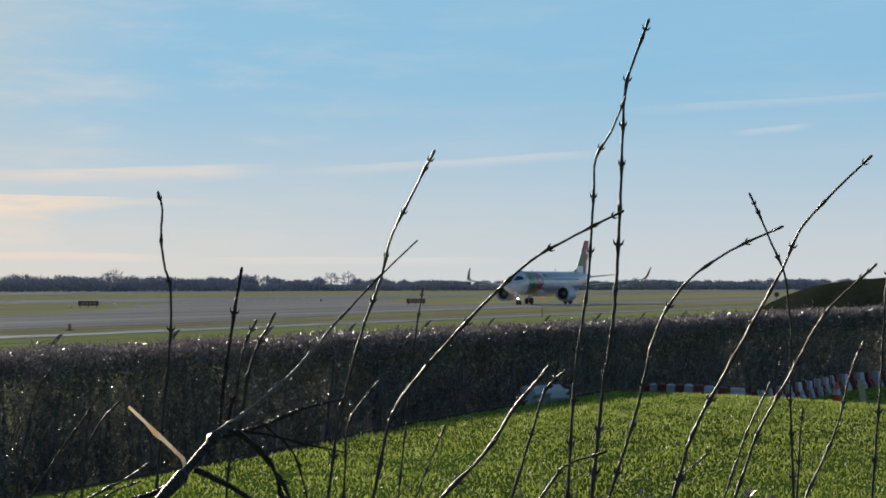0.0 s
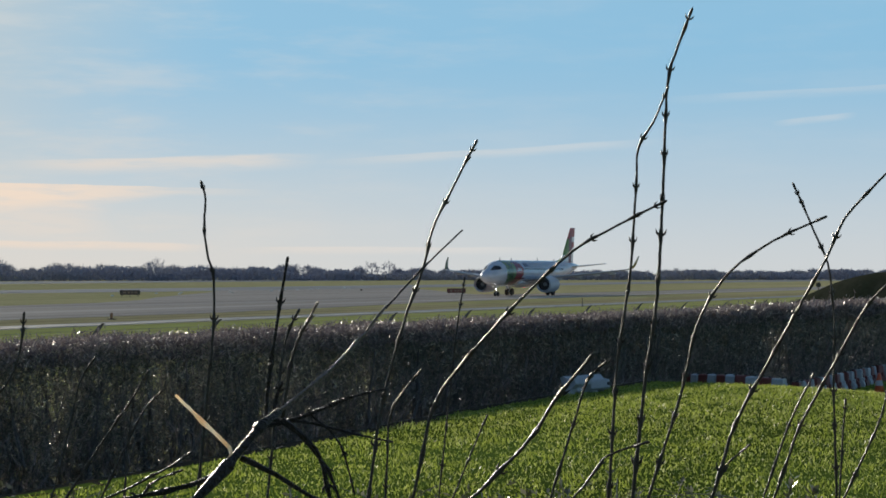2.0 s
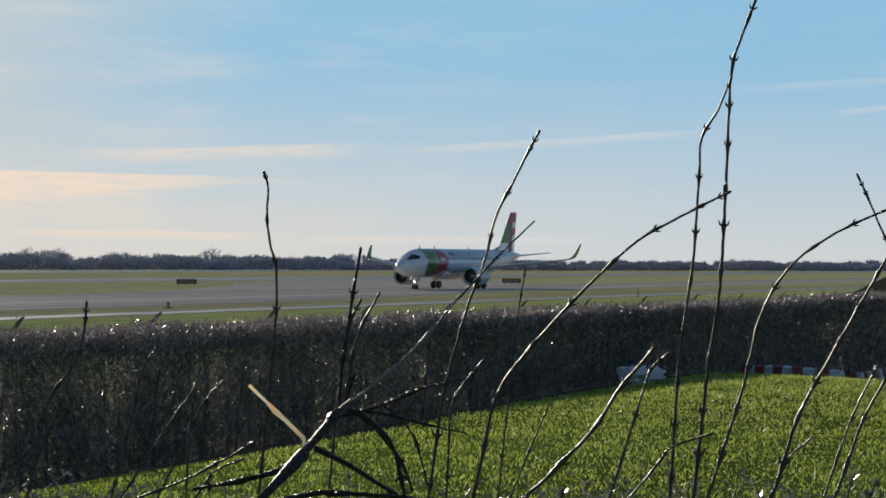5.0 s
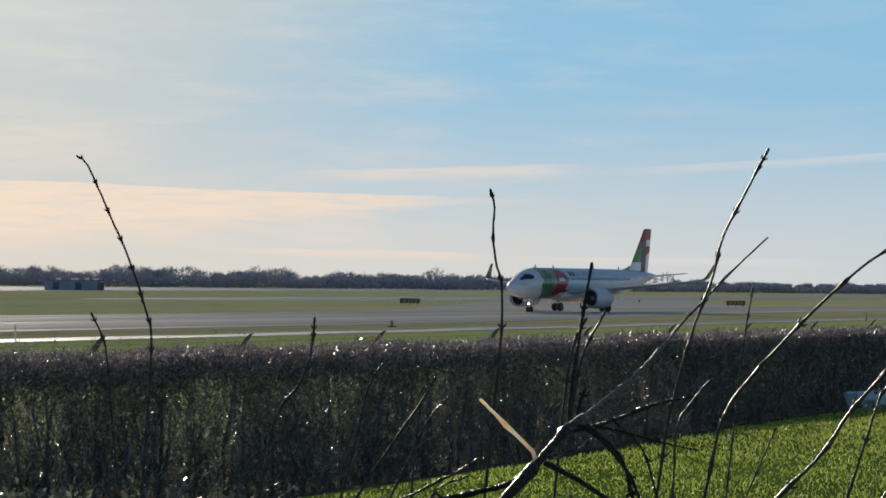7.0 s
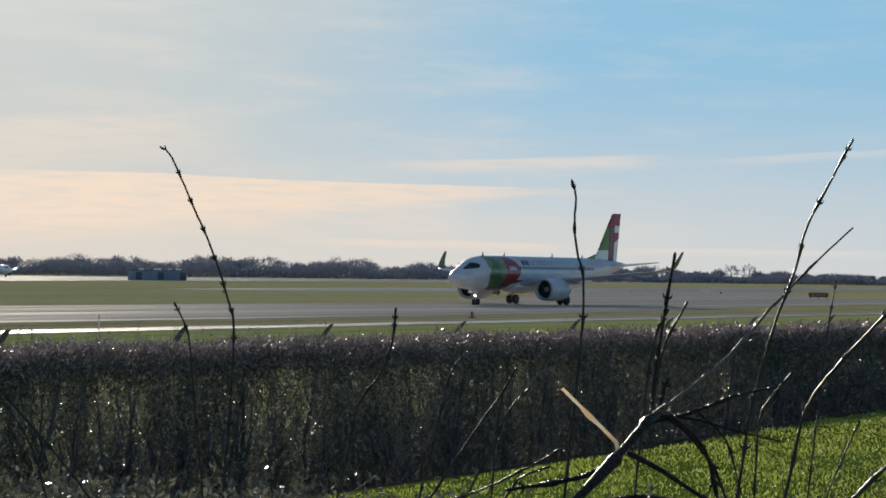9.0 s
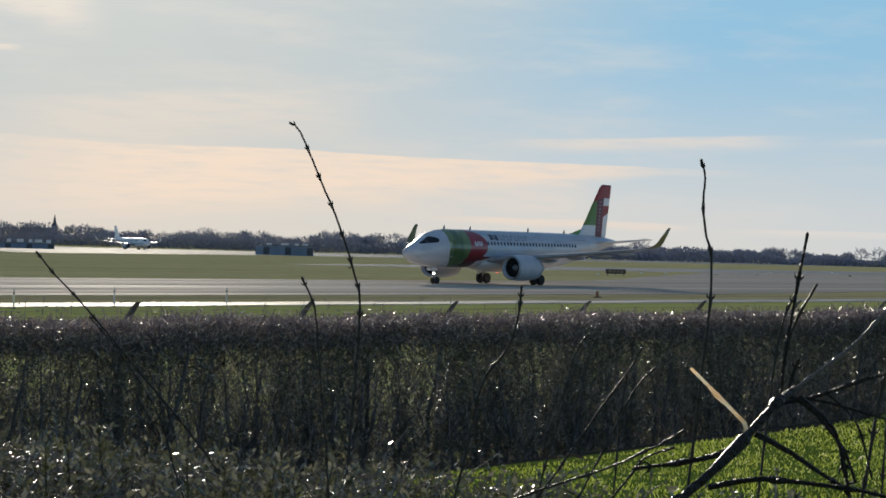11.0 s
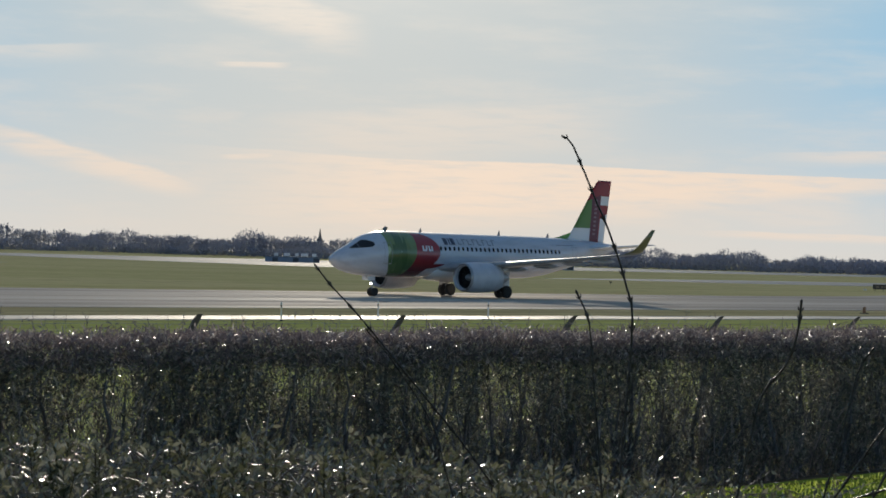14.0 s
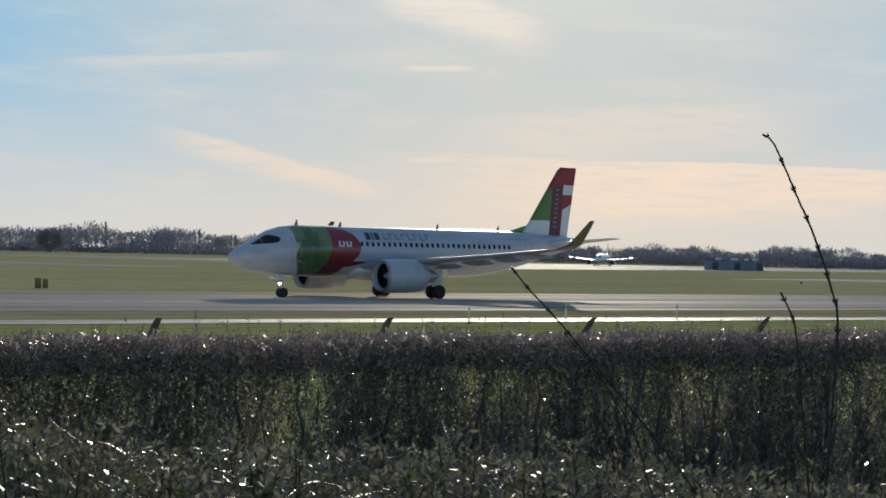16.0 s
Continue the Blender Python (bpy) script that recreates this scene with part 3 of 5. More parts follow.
        part("exhaust_cone", lathe(((14.3, 0.9), (15.2, 0.68), (16.0, 0.4), (16.5, 0.08)), (side * 5.75, 1.90)), GEAR_METAL, nacelle, smooth=True)
        for k in range(18):
            a = k * math.tau / 18
            bm = one_box((-11.42, side * 5.75 + 0.68 * math.cos(a), 1.9 + 0.68 * math.sin(a)), (0.1, 0.7, 0.06), Matrix.Rotation(a, 4, "X"))
            part("fan_blade", bm, INLET_DARK, nacelle)
        bm = loft([[(-x0, side * 5.75 - w, z), (-x0, side * 5.75 + w, z), (-x1, side * 5.75 + w * 0.5, z), (-x1, side * 5.75 - w * 0.5, z)] for x0, x1, z, w in ((11.9, 16.2, 2.6, 0.2), (12.6, 16.8, 3.25, 0.16))])
        part("pylon", bm, NACELLE_PAINT, plane)
        # main gear
        gear = part("main_gear", tube([(-17.6, side * 3.8, 2.7), (-17.7, side * 3.8, 1.5), (-17.71, side * 3.8, 0.55)], [0.17, 0.15, 0.12]), GEAR_METAL, plane)
        part("brace", tube([(-17.6, side * 1.6, 2.3), (-17.7, side * 3.75, 1.2)], 0.07), GEAR_METAL, gear)
        part("gear_door", one_box((-17.6, side * 4.15, 1.75), (1.1, 0.05, 1.5), bevel=0.02), WHITE_PAINT, gear)
    # fin
    rings = [upright_foil(le, te, 0, 0, z, 0.09) for z, le, te in ((5.45, 29.0, 35.5), (5.85, 30.15, 35.55), (6.6, 30.85, 35.65), (9.0, 32.5, 36.05), (11.45, 34.2, 36.42), (11.72, 34.55, 36.45))]
    fin = part("fin", loft(rings), fin_material() if lettered else WHITE_PAINT, plane, "tail fin in green, maroon, red and white" if lettered else "", smooth=True)
    rings = [upright_foil(le, te, 0, 0, z, 0.06) for z, le, te in ((5.72, 27.6, 31.5), (5.95, 29.0, 31.6), (6.35, 30.4, 31.7))]
    part("fin_fillet", loft(rings), GREEN_PAINT if lettered else WHITE_PAINT, fin, smooth=True)
    # nose gear
    gear = part("nose_gear", tube([(-4.9, 0, 2.2), (-5.07, 0, 0.4)], [0.11, 0.08]), GEAR_METAL, plane)
    for side in (1, -1):
        part("gear_door", one_box((-4.55, side * 0.36, 1.58), (0.9, 0.04, 0.34), bevel=0.015), WHITE_PAINT, gear)
    part("drag_brace", tube([(-3.8, 0, 2.1), (-5.02, 0, 1.1)], 0.05), GEAR_METAL, gear)
    bm = lathe(((4.76, 0.01), (4.78, 0.06), (4.83, 0.09), (4.90, 0.095), (4.98, 0.06), (5.0, 0.01)), (0.0, 1.12), 14)
    part("landing_light", bm, LANDING_LIGHT if lettered else GEAR_METAL, gear, "lit landing light")
    # aerials and beacon
    for s, h in ((6.1, 0.42), (10.4, 0.36), (20.5, 0.45), (27.2, 0.38)):
        bm = loft([[(-s - 0.1 * q - 0.02, 0.02, z), (-s - 0.1 * q - 0.02, -0.02, z), (-s - 0.38 + 0.05 * q, -0.02, z), (-s - 0.38 + 0.05 * q, 0.02, z)] for z, q in ((5.82, 0), (5.86 + h, 2))])
        part("aerial", bm, GREY_LETTER, plane)
    if lettered:
        part("beacon", loft([[(-15.5 + r * math.cos(k * math.tau / 10), r * math.sin(k * math.tau / 10), z) for k in range(10)] for z, r in ((1.42, 0.12), (1.33, 0.11), (1.26, 0.04))]), BEACON_LIGHT, plane, "glowing red beacon under the belly")
        # lettering as plain bars, bold dark ones, then thin grey ones
        for side in (1, -1):
            for s0, wid, mat in ((12.05, 0.50, NAVY_PAINT), (12.68, 0.16, NAVY_PAINT), (12.96, 0.50, NAVY_PAINT)):
                part("letter_bar", patch(lambda s: 4.78, lambda s: 5.38, side, s0, s0 + wid, 3, 4, 0.008), mat, plane)
            for k in range(8):
                s0 = 13.85 + k * 0.63
                part("letter_bar", patch(lambda s: 4.80, lambda s: 5.36, side, s0, s0 + 0.13, 1, 4, 0.008), GREY_LETTER, plane)
                part("letter_bar", patch(lambda s: 5.26 if k % 2 else 4.80, lambda s: 5.36 if k % 2 else 4.90, side, s0 + 0.13, s0 + 0.46, 1, 2, 0.008), GREY_LETTER, plane)
            part("letter_bar", patch(lambda s: 5.05, lambda s: 5.12, side, 27.0, 29.6, 5, 1, 0.008), GREY_LETTER, plane)
            # pale emblem on the red band
            for s0, s1, z0, z1 in ((9.25, 9.42, 4.15, 4.62), (9.42, 9.8, 4.15, 4.30), (9.66, 9.84, 4.30, 4.62), (9.98, 10.16, 4.15, 4.62), (10.16, 10.5, 4.15, 4.30), (10.34, 10.5, 4.30, 4.62)):
                part("emblem_bar", patch(lambda s: z0, lambda s: z1, side, s0, s1, 2, 3, 0.008), WHITE_PAINT, plane)
    wheels = [make_wheel("nose_wheel", 0.39, 0.22, plane, 0.25, (-5.07, 0, 0.39))]
    for side in (1, -1):
        wheels.append(make_wheel("main_wheel", 0.585, 0.42, plane, 0.47, (-17.71, side * 3.8, 0.585)))
    return plane, wheels


def fin_material():
    """The fin's slanting fields of white, green, maroon, red and white."""
    m = bpy.data.materials.new("fin_livery_paint")
    m.use_nodes = True
    n = Nodes(m.node_tree)
    b = n.add("ShaderNodeBsdfPrincipled", Roughness=0.32)
    xyz = n.add("ShaderNodeSeparateXYZ")
    where = n.add("ShaderNodeTexCoord").outputs["Object"]
    n.link(where, xyz.inputs[0])
    s = n.math("MULTIPLY", xyz.outputs[0], -1.0)
    z = xyz.outputs[2]
    white, green, maroon, red = (0.74, 0.75, 0.78), (0.12, 0.22, 0.055), (0.13, 0.026, 0.045), (0.30, 0.03, 0.035)

    def above(v, lim):
        return n.smooth(n.math("SUBTRACT", v, lim), -0.02, 0.02)

    tone = n.mix(above(z, 6.9), white, green)
    u = n.math("SUBTRACT", s, n.math("MULTIPLY", n.math("SUBTRACT", z, 5.8), 0.10))
    tone = n.mix(above(u, 33.15), tone, maroon)
    tone = n.mix(above(u, 34.45), tone, red)
    squares = n.math("MULTIPLY", above(u, 34.45), n.math("MULTIPLY", above(z, 9.25), n.math("SUBTRACT", 1.0, above(z, 10.15))))
    tone = n.mix(squares, tone, white)
    squares = n.math("MULTIPLY", above(u, 34.6), n.math("SUBTRACT", 1.0, above(n.math("ADD", z, n.math("MULTIPLY", u, -0.5)), 7.9 - 17.3)))
    tone = n.mix(squares, tone, white)
    tone = n.mix(above(n.math("SUBTRACT", z, n.math("MULTIPLY", n.math("SUBTRACT", s, 34.0), 0.35)), 10.0), tone, red)
    # a column of pale bars in place of lettering
    bars = n.math("MULTIPLY", n.math("LESS_THAN", n.math("ABSOLUTE", n.math("SUBTRACT", u, 33.8)), 0.20), n.math("LESS_THAN", n.math("FRACT", n.math("MULTIPLY", z, 2.4)), 0.45))
    bars = n.math("MULTIPLY", bars, n.math("MULTIPLY", above(z, 6.1), n.math("SUBTRACT", 1.0, above(z, 9.9))))
    tone = n.mix(n.math("MULTIPLY", bars, 0.28), tone, (0.6, 0.5, 0.52))
    n.link(tone, b.inputs["Base Color"])
    n.link(b.outputs[0], n.add("ShaderNodeOutputMaterial").inputs[0])
    return m


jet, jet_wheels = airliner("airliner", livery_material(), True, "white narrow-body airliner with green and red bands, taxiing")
far_jet, far_wheels = airliner("distant_airliner", WHITE_PAINT, False, "white airliner far off on the pale concrete")
far_jet.scale = (0.8, 0.8, 0.8)


# ---- far side of the field ----
def quads(name, corners, mat, parent=None, label=""):
    """One mesh of loose quads from an array (n, 4, 3)."""
    corners = np.asarray(corners, dtype=np.float32)
    n = len(corners)
    me = bpy.data.meshes.new(name)
    me.vertices.add(n * 4)
    me.vertices.foreach_set("co", corners.reshape(-1))
    me.loops.add(n * 4)
    me.loops.foreach_set("vertex_index", np.arange(n * 4, dtype=np.int32))
    me.polygons.add(n)
    me.polygons.foreach_set("loop_start", np.arange(0, n * 4, 4, dtype=np.int32))
    me.update(calc_edges=True)
    me.validate()
    me.materials.append(mat)
    ob = new(name, me)
    if parent is not None:
        ob.parent = parent
    if label:
        ob["label"] = label
    return ob


def slivers(rs, base, way, length, width):
    """Thin quads from base along way, each turned at random about its length."""
    way = way / np.linalg.norm(way, axis=1, keepdims=True)
    side = np.cross(way, rs.normal(size=way.shape))
    side /= np.linalg.norm(side, axis=1, keepdims=True) + 1e-9
    side = side * (width[:, None] / 2)
    tip = base + way * length[:, None]
    return np.stack([base - side, base + side, tip + side * 0.45, tip - side * 0.45], 1)


def leaf_material(name, tones, rough, clear, spec=0.5, patch_scale=1.3, patch=0.35):
    """Leaves and twigs whose tone varies from piece to piece."""
    m = bpy.data.materials.new(name)
    m.use_nodes = True
    n = Nodes(m.node_tree)
    b = n.add("ShaderNodeBsdfPrincipled", Roughness=rough)
    b.inputs["Specular IOR Level"].default_value = spec
    chance = n.add("ShaderNodeNewGeometry").outputs["Random Per Island"]
    ramp = n.add("ShaderNodeValToRGB")
    ramp.color_ramp.elements[0].color = (*tones[0], 1)
    ramp.color_ramp.elements[1].color = (*tones[-1], 1)
    for i, t in enumerate(tones[1:-1]):
        e = ramp.color_ramp.elements.new((i + 1) / (len(tones) - 1))
        e.color = (*t, 1)
    n.link(chance, ramp.inputs["Fac"])
    patches = n.noise(n.add("ShaderNodeTexCoord").outputs["Object"], patch_scale, 4.0)
    tone = n.mix(n.math("MULTIPLY", n.smooth(patches, 0.4, 0.66), patch), ramp.outputs["Color"], tones[0])
    n.link(tone, b.inputs["Base Color"])
    t = n.add("ShaderNodeBsdfTranslucent")
    n.link(tone, t.inputs["Color"])
    mixer = n.add("ShaderNodeMixShader", Fac=clear)
    n.link(b.outputs[0], mixer.inputs[1])
    n.link(t.outputs[0], mixer.inputs[2])
    n.link(mixer.outputs[0], n.add("ShaderNodeOutputMaterial").inputs[0])
    return m


# distance haze is put into the trees' blue-grey base colour
FAR_TWIG = leaf_material("far_hazy_bare_trees", ((0.21, 0.23, 0.295), (0.24, 0.255, 0.315), (0.27, 0.28, 0.33)), 0.9, 0.08, 0.0)
rs = np.random.RandomState(11)
bits = []
for k in range(900):
    a = radians(rs.uniform(10, 92))
    d = rs.uniform(985, 1120) + 220 * max(0.0, 1 - max(0, math.degrees(a) - 30) / 12)
    swell = min(max(0.5 + 1.3 * noise.noise((math.degrees(a) * 0.75, 2.0, 0.0)), 0.0), 1.0)
    q = math.degrees(a)
    top = rs.uniform(5.5, 8.0) * (1.25 if q < 50 else 1.0) + 5.5 * swell * rs.uniform(0.4, 1.2) * (1.0 if q < 62 else 0.35) + (4 if q < 28 else 0)
    top *= 1.08 if q < 37 else 1.0
    top *= 0.58 if q > 61 else (0.72 if q > 54 else (0.86 if q > 38 else 1.0))
    foot = np.array([math.sin(a) * d, math.cos(a) * d, 0.0])
    n = 210
    wide = rs.uniform(0.34, 0.55) * top
    u = rs.normal(size=(n, 3))
    u /= np.linalg.norm(u, axis=1, keepdims=True)
    u *= rs.uniform(0.35, 1.0, (n, 1)) ** 0.6
    base = foot + u * np.array([wide, wide, top * 0.36]) + np.array([0, 0, top * 0.60])
    way = u * np.array([1, 1, 0.7]) + np.array([0, 0, 0.55]) + rs.normal(size=(n, 3)) * 0.25
    bits.append(slivers(rs, base, way, rs.uniform(0.8, 1.9, n), rs.uniform(0.16, 0.42, n) * (1.7 if q < 38 else 1.0)))
    up = np.array([[0, 0, 1.0]] * 3)
    bits.append(slivers(rs, np.repeat(foot[None], 3, 0), up + rs.normal(size=(3, 3)) * 0.05, np.array([top * 0.8] * 3), np.array([0.5] * 3)))
# undergrowth along the same belt
n = 100000
a = np.radians(rs.uniform(8, 94, n))
d = rs.uniform(960, 1000, n) + 220 * np.clip(1 - np.clip(np.degrees(a) - 30, 0, None) / 12, 0, 1)
h = np.where(np.degrees(a) > 58, 0.62, 1.0) * (5.4 + 2.2 * np.sin(np.degrees(a) * 2.3) * np.sin(np.degrees(a) * 0.61) + rs.uniform(-0.6, 0.9, n)) * rs.uniform(0.05, 1, n)
base = np.stack([np.sin(a) * d, np.cos(a) * d, h], 1)
bits.append(slivers(rs, base, rs.normal(size=(n, 3)) + np.array([0, 0, 0.8]), rs.uniform(0.6, 1.5, n), rs.uniform(0.4, 1.1, n)))
woods = tagged(quads("far_woods", np.concatenate(bits), FAR_TWIG), "belt of bare winter trees and bushes on the horizon, coloured haze blue-grey", "trees", kind="stuff")

# blue-grey wall, its tone lifted to include the haze of distance
BLUE_SHED = material("blue_grey_shed_wall", (0.22, 0.28, 0.37), 0.6, 0.0, (0.17, 0.22, 0.29), 0.3, 3.0, wear=0.3)
DARK_ROOF = material("dark_roof", (0.10, 0.105, 0.12), 0.7, 0.0, None, 0.3, 3.0)
PALE_METAL = material("pale_equipment_metal", (0.78, 0.79, 0.80), 0.35, 0.0, (0.66, 0.66, 0.68), 0.5, 5.0, wear=0.2)
BRICK_FAR = material("far_brick_wall", (0.14, 0.10, 0.09), 0.8, 0.0, (0.10, 0.08, 0.075), 0.2, 3.0)


def polar(a, d):
    return Vector((math.sin(radians(a)) * d, math.cos(radians(a)) * d, 0))


def long_shed(a, d, wide, high, boxes, label):
    """A low equipment shed in bays, with pale units on its roof, square to the line of sight."""
    shed = tagged(new("equipment_shed"), label, "shed")
    shed.matrix_world = Matrix.Translation(polar(a, d)) @ Matrix.Rotation(-radians(a), 4, "Z")
    part("wall", one_box((0, 0, high / 2 - 0.1), (wide, 6, high + 0.2), bevel=0.05), BLUE_SHED, shed)
    part("roof", one_box((0, 0, high + 0.1), (wide + 0.5, 6.5, 0.18), bevel=0.04), DARK_ROOF, shed)
    bays = 8
    for i in range(bays):
        x = (i + 0.5 - bays / 2) * wide / bays
        part("bay_door", one_box((x, -3.03, high * 0.45), (wide / bays * 0.82, 0.1, high * 0.8), bevel=0.02), DARK_ROOF if i % 3 == 1 else BLUE_SHED, shed)
    rise = 0.7 if high > 2.5 else 1.1
    for x, w in boxes:
        part("roof_unit", one_box((x * wide, -1.0, high + 0.19 + rise / 2), (w, 1.6, rise), bevel=0.06), PALE_METAL, shed, "pale roof unit")
    return shed


long_shed(43.0, 640, 19.5, 3.2, ((-0.27, 1.8), (-0.04, 1.0), (0.03, 1.6), (0.21, 1.4), (0.36, 2.0)), "long low blue-grey equipment shed beside the far concrete")
long_shed(35.3, 660, 19.0, 1.9, ((-0.3, 1.4), (-0.1, 2.2), (0.08, 1.2), (0.22, 2.4), (0.4, 1.5)), "long low dark shed with pale equipment on top")

# church beyond the trees
church = tagged(new("church"), "dark brick village church with a pointed spire", "church")
church.matrix_world = Matrix.Translation(polar(36.1, 1290)) @ Matrix.Rotation(-radians(36.1), 4, "Z")
part("nave_wall", one_box((-12, 0, 3.5), (20, 9, 7), bevel=0.1), BRICK_FAR, church)
bm = loft([[(x, -5, 6.9), (x, 0, 10.8), (x, 5, 6.9)] for x in (-22.4, -1.6)])
part("nave_roof", bm, DARK_ROOF, church)
part("tower", one_box((0.5, 0, 6), (4, 4, 12), bevel=0.1), BRICK_FAR, church)
bm = loft([[(0.5 + r * math.cos(k * math.tau / 8), r * math.sin(k * math.tau / 8), z) for k in range(8)] for z, r in ((12, 2.1), (14, 1.1), (20.2, 0.06))])
part("spire", bm, DARK_ROOF, church)
# dark poplars and a round wood on the left, haze in their colour too
for a, d, h, w in ((24.0, 1200, 19.0, 1.3), (26.8, 1210, 15.5, 1.2)):
    n = 260
    foot = np.array(polar(a, d))
    z = rs.uniform(0.1, 1, n)
    ang = rs.uniform(0, math.tau, n)
    r = w * np.sqrt(rs.uniform(0, 1, n)) * (1 - z * 0.7)
    base = foot + np.stack([np.cos(ang) * r, np.sin(ang) * r, z * h], 1)
    poplar = tagged(new("poplar_tree"), "slim upright bare poplar on the horizon", "tree", "poplars on the horizon")
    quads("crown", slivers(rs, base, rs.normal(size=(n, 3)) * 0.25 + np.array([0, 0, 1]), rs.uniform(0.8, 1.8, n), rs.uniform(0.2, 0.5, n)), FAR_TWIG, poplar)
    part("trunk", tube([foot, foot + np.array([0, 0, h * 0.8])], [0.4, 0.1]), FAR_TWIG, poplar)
foot = np.array(polar(22.4, 1150))
n = 1800
u = rs.normal(size=(n, 3))
u /= np.linalg.norm(u, axis=1, keepdims=True)
base = foot + u * rs.uniform(0.5, 1, (n, 1)) * np.array([9.0, 9.0, 6.5]) * (1 + 0.2 * rs.normal(size=(n, 1)) * 0.6) + np.array([0, 0, 7.5])
copse = tagged(new("round_tree"), "broad rounded tree in the far tree line", "tree")
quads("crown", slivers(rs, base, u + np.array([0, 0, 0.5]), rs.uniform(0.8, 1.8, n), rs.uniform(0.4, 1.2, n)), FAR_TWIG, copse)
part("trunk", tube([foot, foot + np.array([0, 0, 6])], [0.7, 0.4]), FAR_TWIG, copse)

# ---- airfield signs and markers ----
SIGN_RED = material("red_sign_face", (0.10, 0.032, 0.030), 0.5, 0.0, (0.13, 0.036, 0.032), 1.0, 9.0)
SIGN_DARK = material("dark_sign_back", (0.05, 0.045, 0.045), 0.6, 0.0, None, 1.0, 9.0)
SIGN_PALE = material("pale_sign_bars", (0.22, 0.17, 0.13), 0.5, 0.0, None, 1.0, 9.0)
ORANGE = material("orange_marker_paint", (0.22, 0.115, 0.06), 0.5, 0.0, (0.17, 0.085, 0.045), 2.0, 20.0)
WHITE_POST = material("white_marker_plastic", (0.75, 0.75, 0.74), 0.45, 0.0, (0.66, 0.66, 0.65), 2.0, 20.0)
DARK_BOX = material("dark_equipment_box", (0.17, 0.155, 0.085), 0.6, 0.0, None, 1.0, 9.0)


def field_sign(x, y, turn, face, label):
    sign = tagged(new("taxiway_sign"), label, "sign", "signs on the airfield")
    sign.matrix_world = pose(x, y, 0, 0, 0, turn)
    panel = part("panel", one_box((0, 0, 0.72), (3.3, 0.22, 0.78), bevel=0.03), SIGN_DARK, sign)
    part("face", one_box((0, -0.115, 0.72), (3.16, 0.02, 0.66), bevel=0.005), face, panel)
    for k, w in ((-0.9, 0.5), (-0.2, 0.35), (0.35, 0.4), (0.95, 0.5)):
        part("letter_bar", one_box((k, -0.128, 0.72), (w, 0.008, 0.3)), SIGN_PALE, panel, "pale bar in place of writing")
    for k in (-1.3, 0, 1.3):
        part("leg", one_box((k, 0, 0.16), (0.1, 0.1, 0.4), bevel=0.01), SIGN_DARK, sign)
    return sign


field_sign(249, 187, -50, SIGN_DARK, "dark low taxiway sign standing in the grass")
field_sign(294.5, 150.3, -60, SIGN_RED, "red and dark taxiway sign at the edge of the asphalt")
field_sign(150, 398, -25, SIGN_DARK, "dark low sign board far off on the grass")


def marker(name, x, y, h, w, mat, label, group):
    thing = tagged(new(name), label, "marker", group)
    thing.matrix_world = pose(x, y, 0)
    part("post", tube([(0, 0, -0.05), (0, 0, h * 0.96), (0, 0, h)], [w, w, w * 0.6], 10), mat, thing)
    part("foot", one_box((0, 0, 0.03), (w * 4, w * 4, 0.08), bevel=0.01), SIGN_DARK, thing)
    part("band", tube([(0, 0, h * 0.72), (0, 0, h * 0.84)], [w * 1.06, w * 1.06], 10), SIGN_PALE, thing)
    return thing


for x, y in ((67.8, 87.0), (76.4, 87.0), (59.0, 84.3)):
    marker("marker_post", x, y, 1.05, 0.042, WHITE_POST, "slim white marker post beside the perimeter road", "white marker posts")
marker("boundary_marker", 126, 96.5, 0.55, 0.13, ORANGE, "stubby orange marker in the dry grass", "orange markers")
marker("boundary_marker", 196, 84.0, 1.0, 0.05, SIGN_DARK, "thin dark marker post in the grass", "dark marker posts")
thing = tagged(new("equipment_box"), "dark yellowish equipment box in the grass by the taxiway", "box")
thing.matrix_world = pose(65, 160, 0, 0, 0, -20)
part("case", one_box((-0.25, 0, 0.45), (0.55, 0.6, 0.9), bevel=0.04), DARK_BOX, thing)
part("case", one_box((0.4, 0, 0.42), (0.45, 0.55, 0.84), bevel=0.04), DARK_BOX, thing)
for x, y in ((205, 205), (330, 190)):
    thing = tagged(new("dropped_sign"), "small dark triangular sign on a short stake", "sign", "small stake signs")
    thing.matrix_world = pose(x, y, 0, 0, 0, -50) @ Matrix.Scale(0.6, 4)
    bm = loft([[(-0.45, d, 0.95), (0.45, d, 0.95), (0.0, d, 0.3)] for d in (-0.03, 0.03)])
    part("board", bm, SIGN_DARK, thing)
    part("stake", one_box((0, 0.06, 0.3), (0.07, 0.05, 0.7)), SIGN_DARK, thing)

thing = tagged(new("round_sign"), "round dark pale-rimmed sign on a slim reddish pole", "sign")
thing.matrix_world = pose(240.2, 69.5, 0, 0, 0, -74)
part("pole", tube([(0, 0, -0.1), (0, 0, 2.0)], 0.05, 8), ORANGE, thing, "reddish pole")
part("disc", loft([[(r * math.cos(k * math.tau / 20), d, 2.2 + r * math.sin(k * math.tau / 20)) for k in range(20)] for d, r in ((-0.06, 0.30), (-0.02, 0.30))]), SIGN_DARK, thing)
part("rim", loft([[(r * math.cos(k * math.tau / 20), d, 2.2 + r * math.sin(k * math.tau / 20)) for k in range(20)] for d, r in ((-0.075, 0.27), (-0.075, 0.34), (0.0, 0.34))], caps=False), SIGN_PALE, thing, "pale rim")

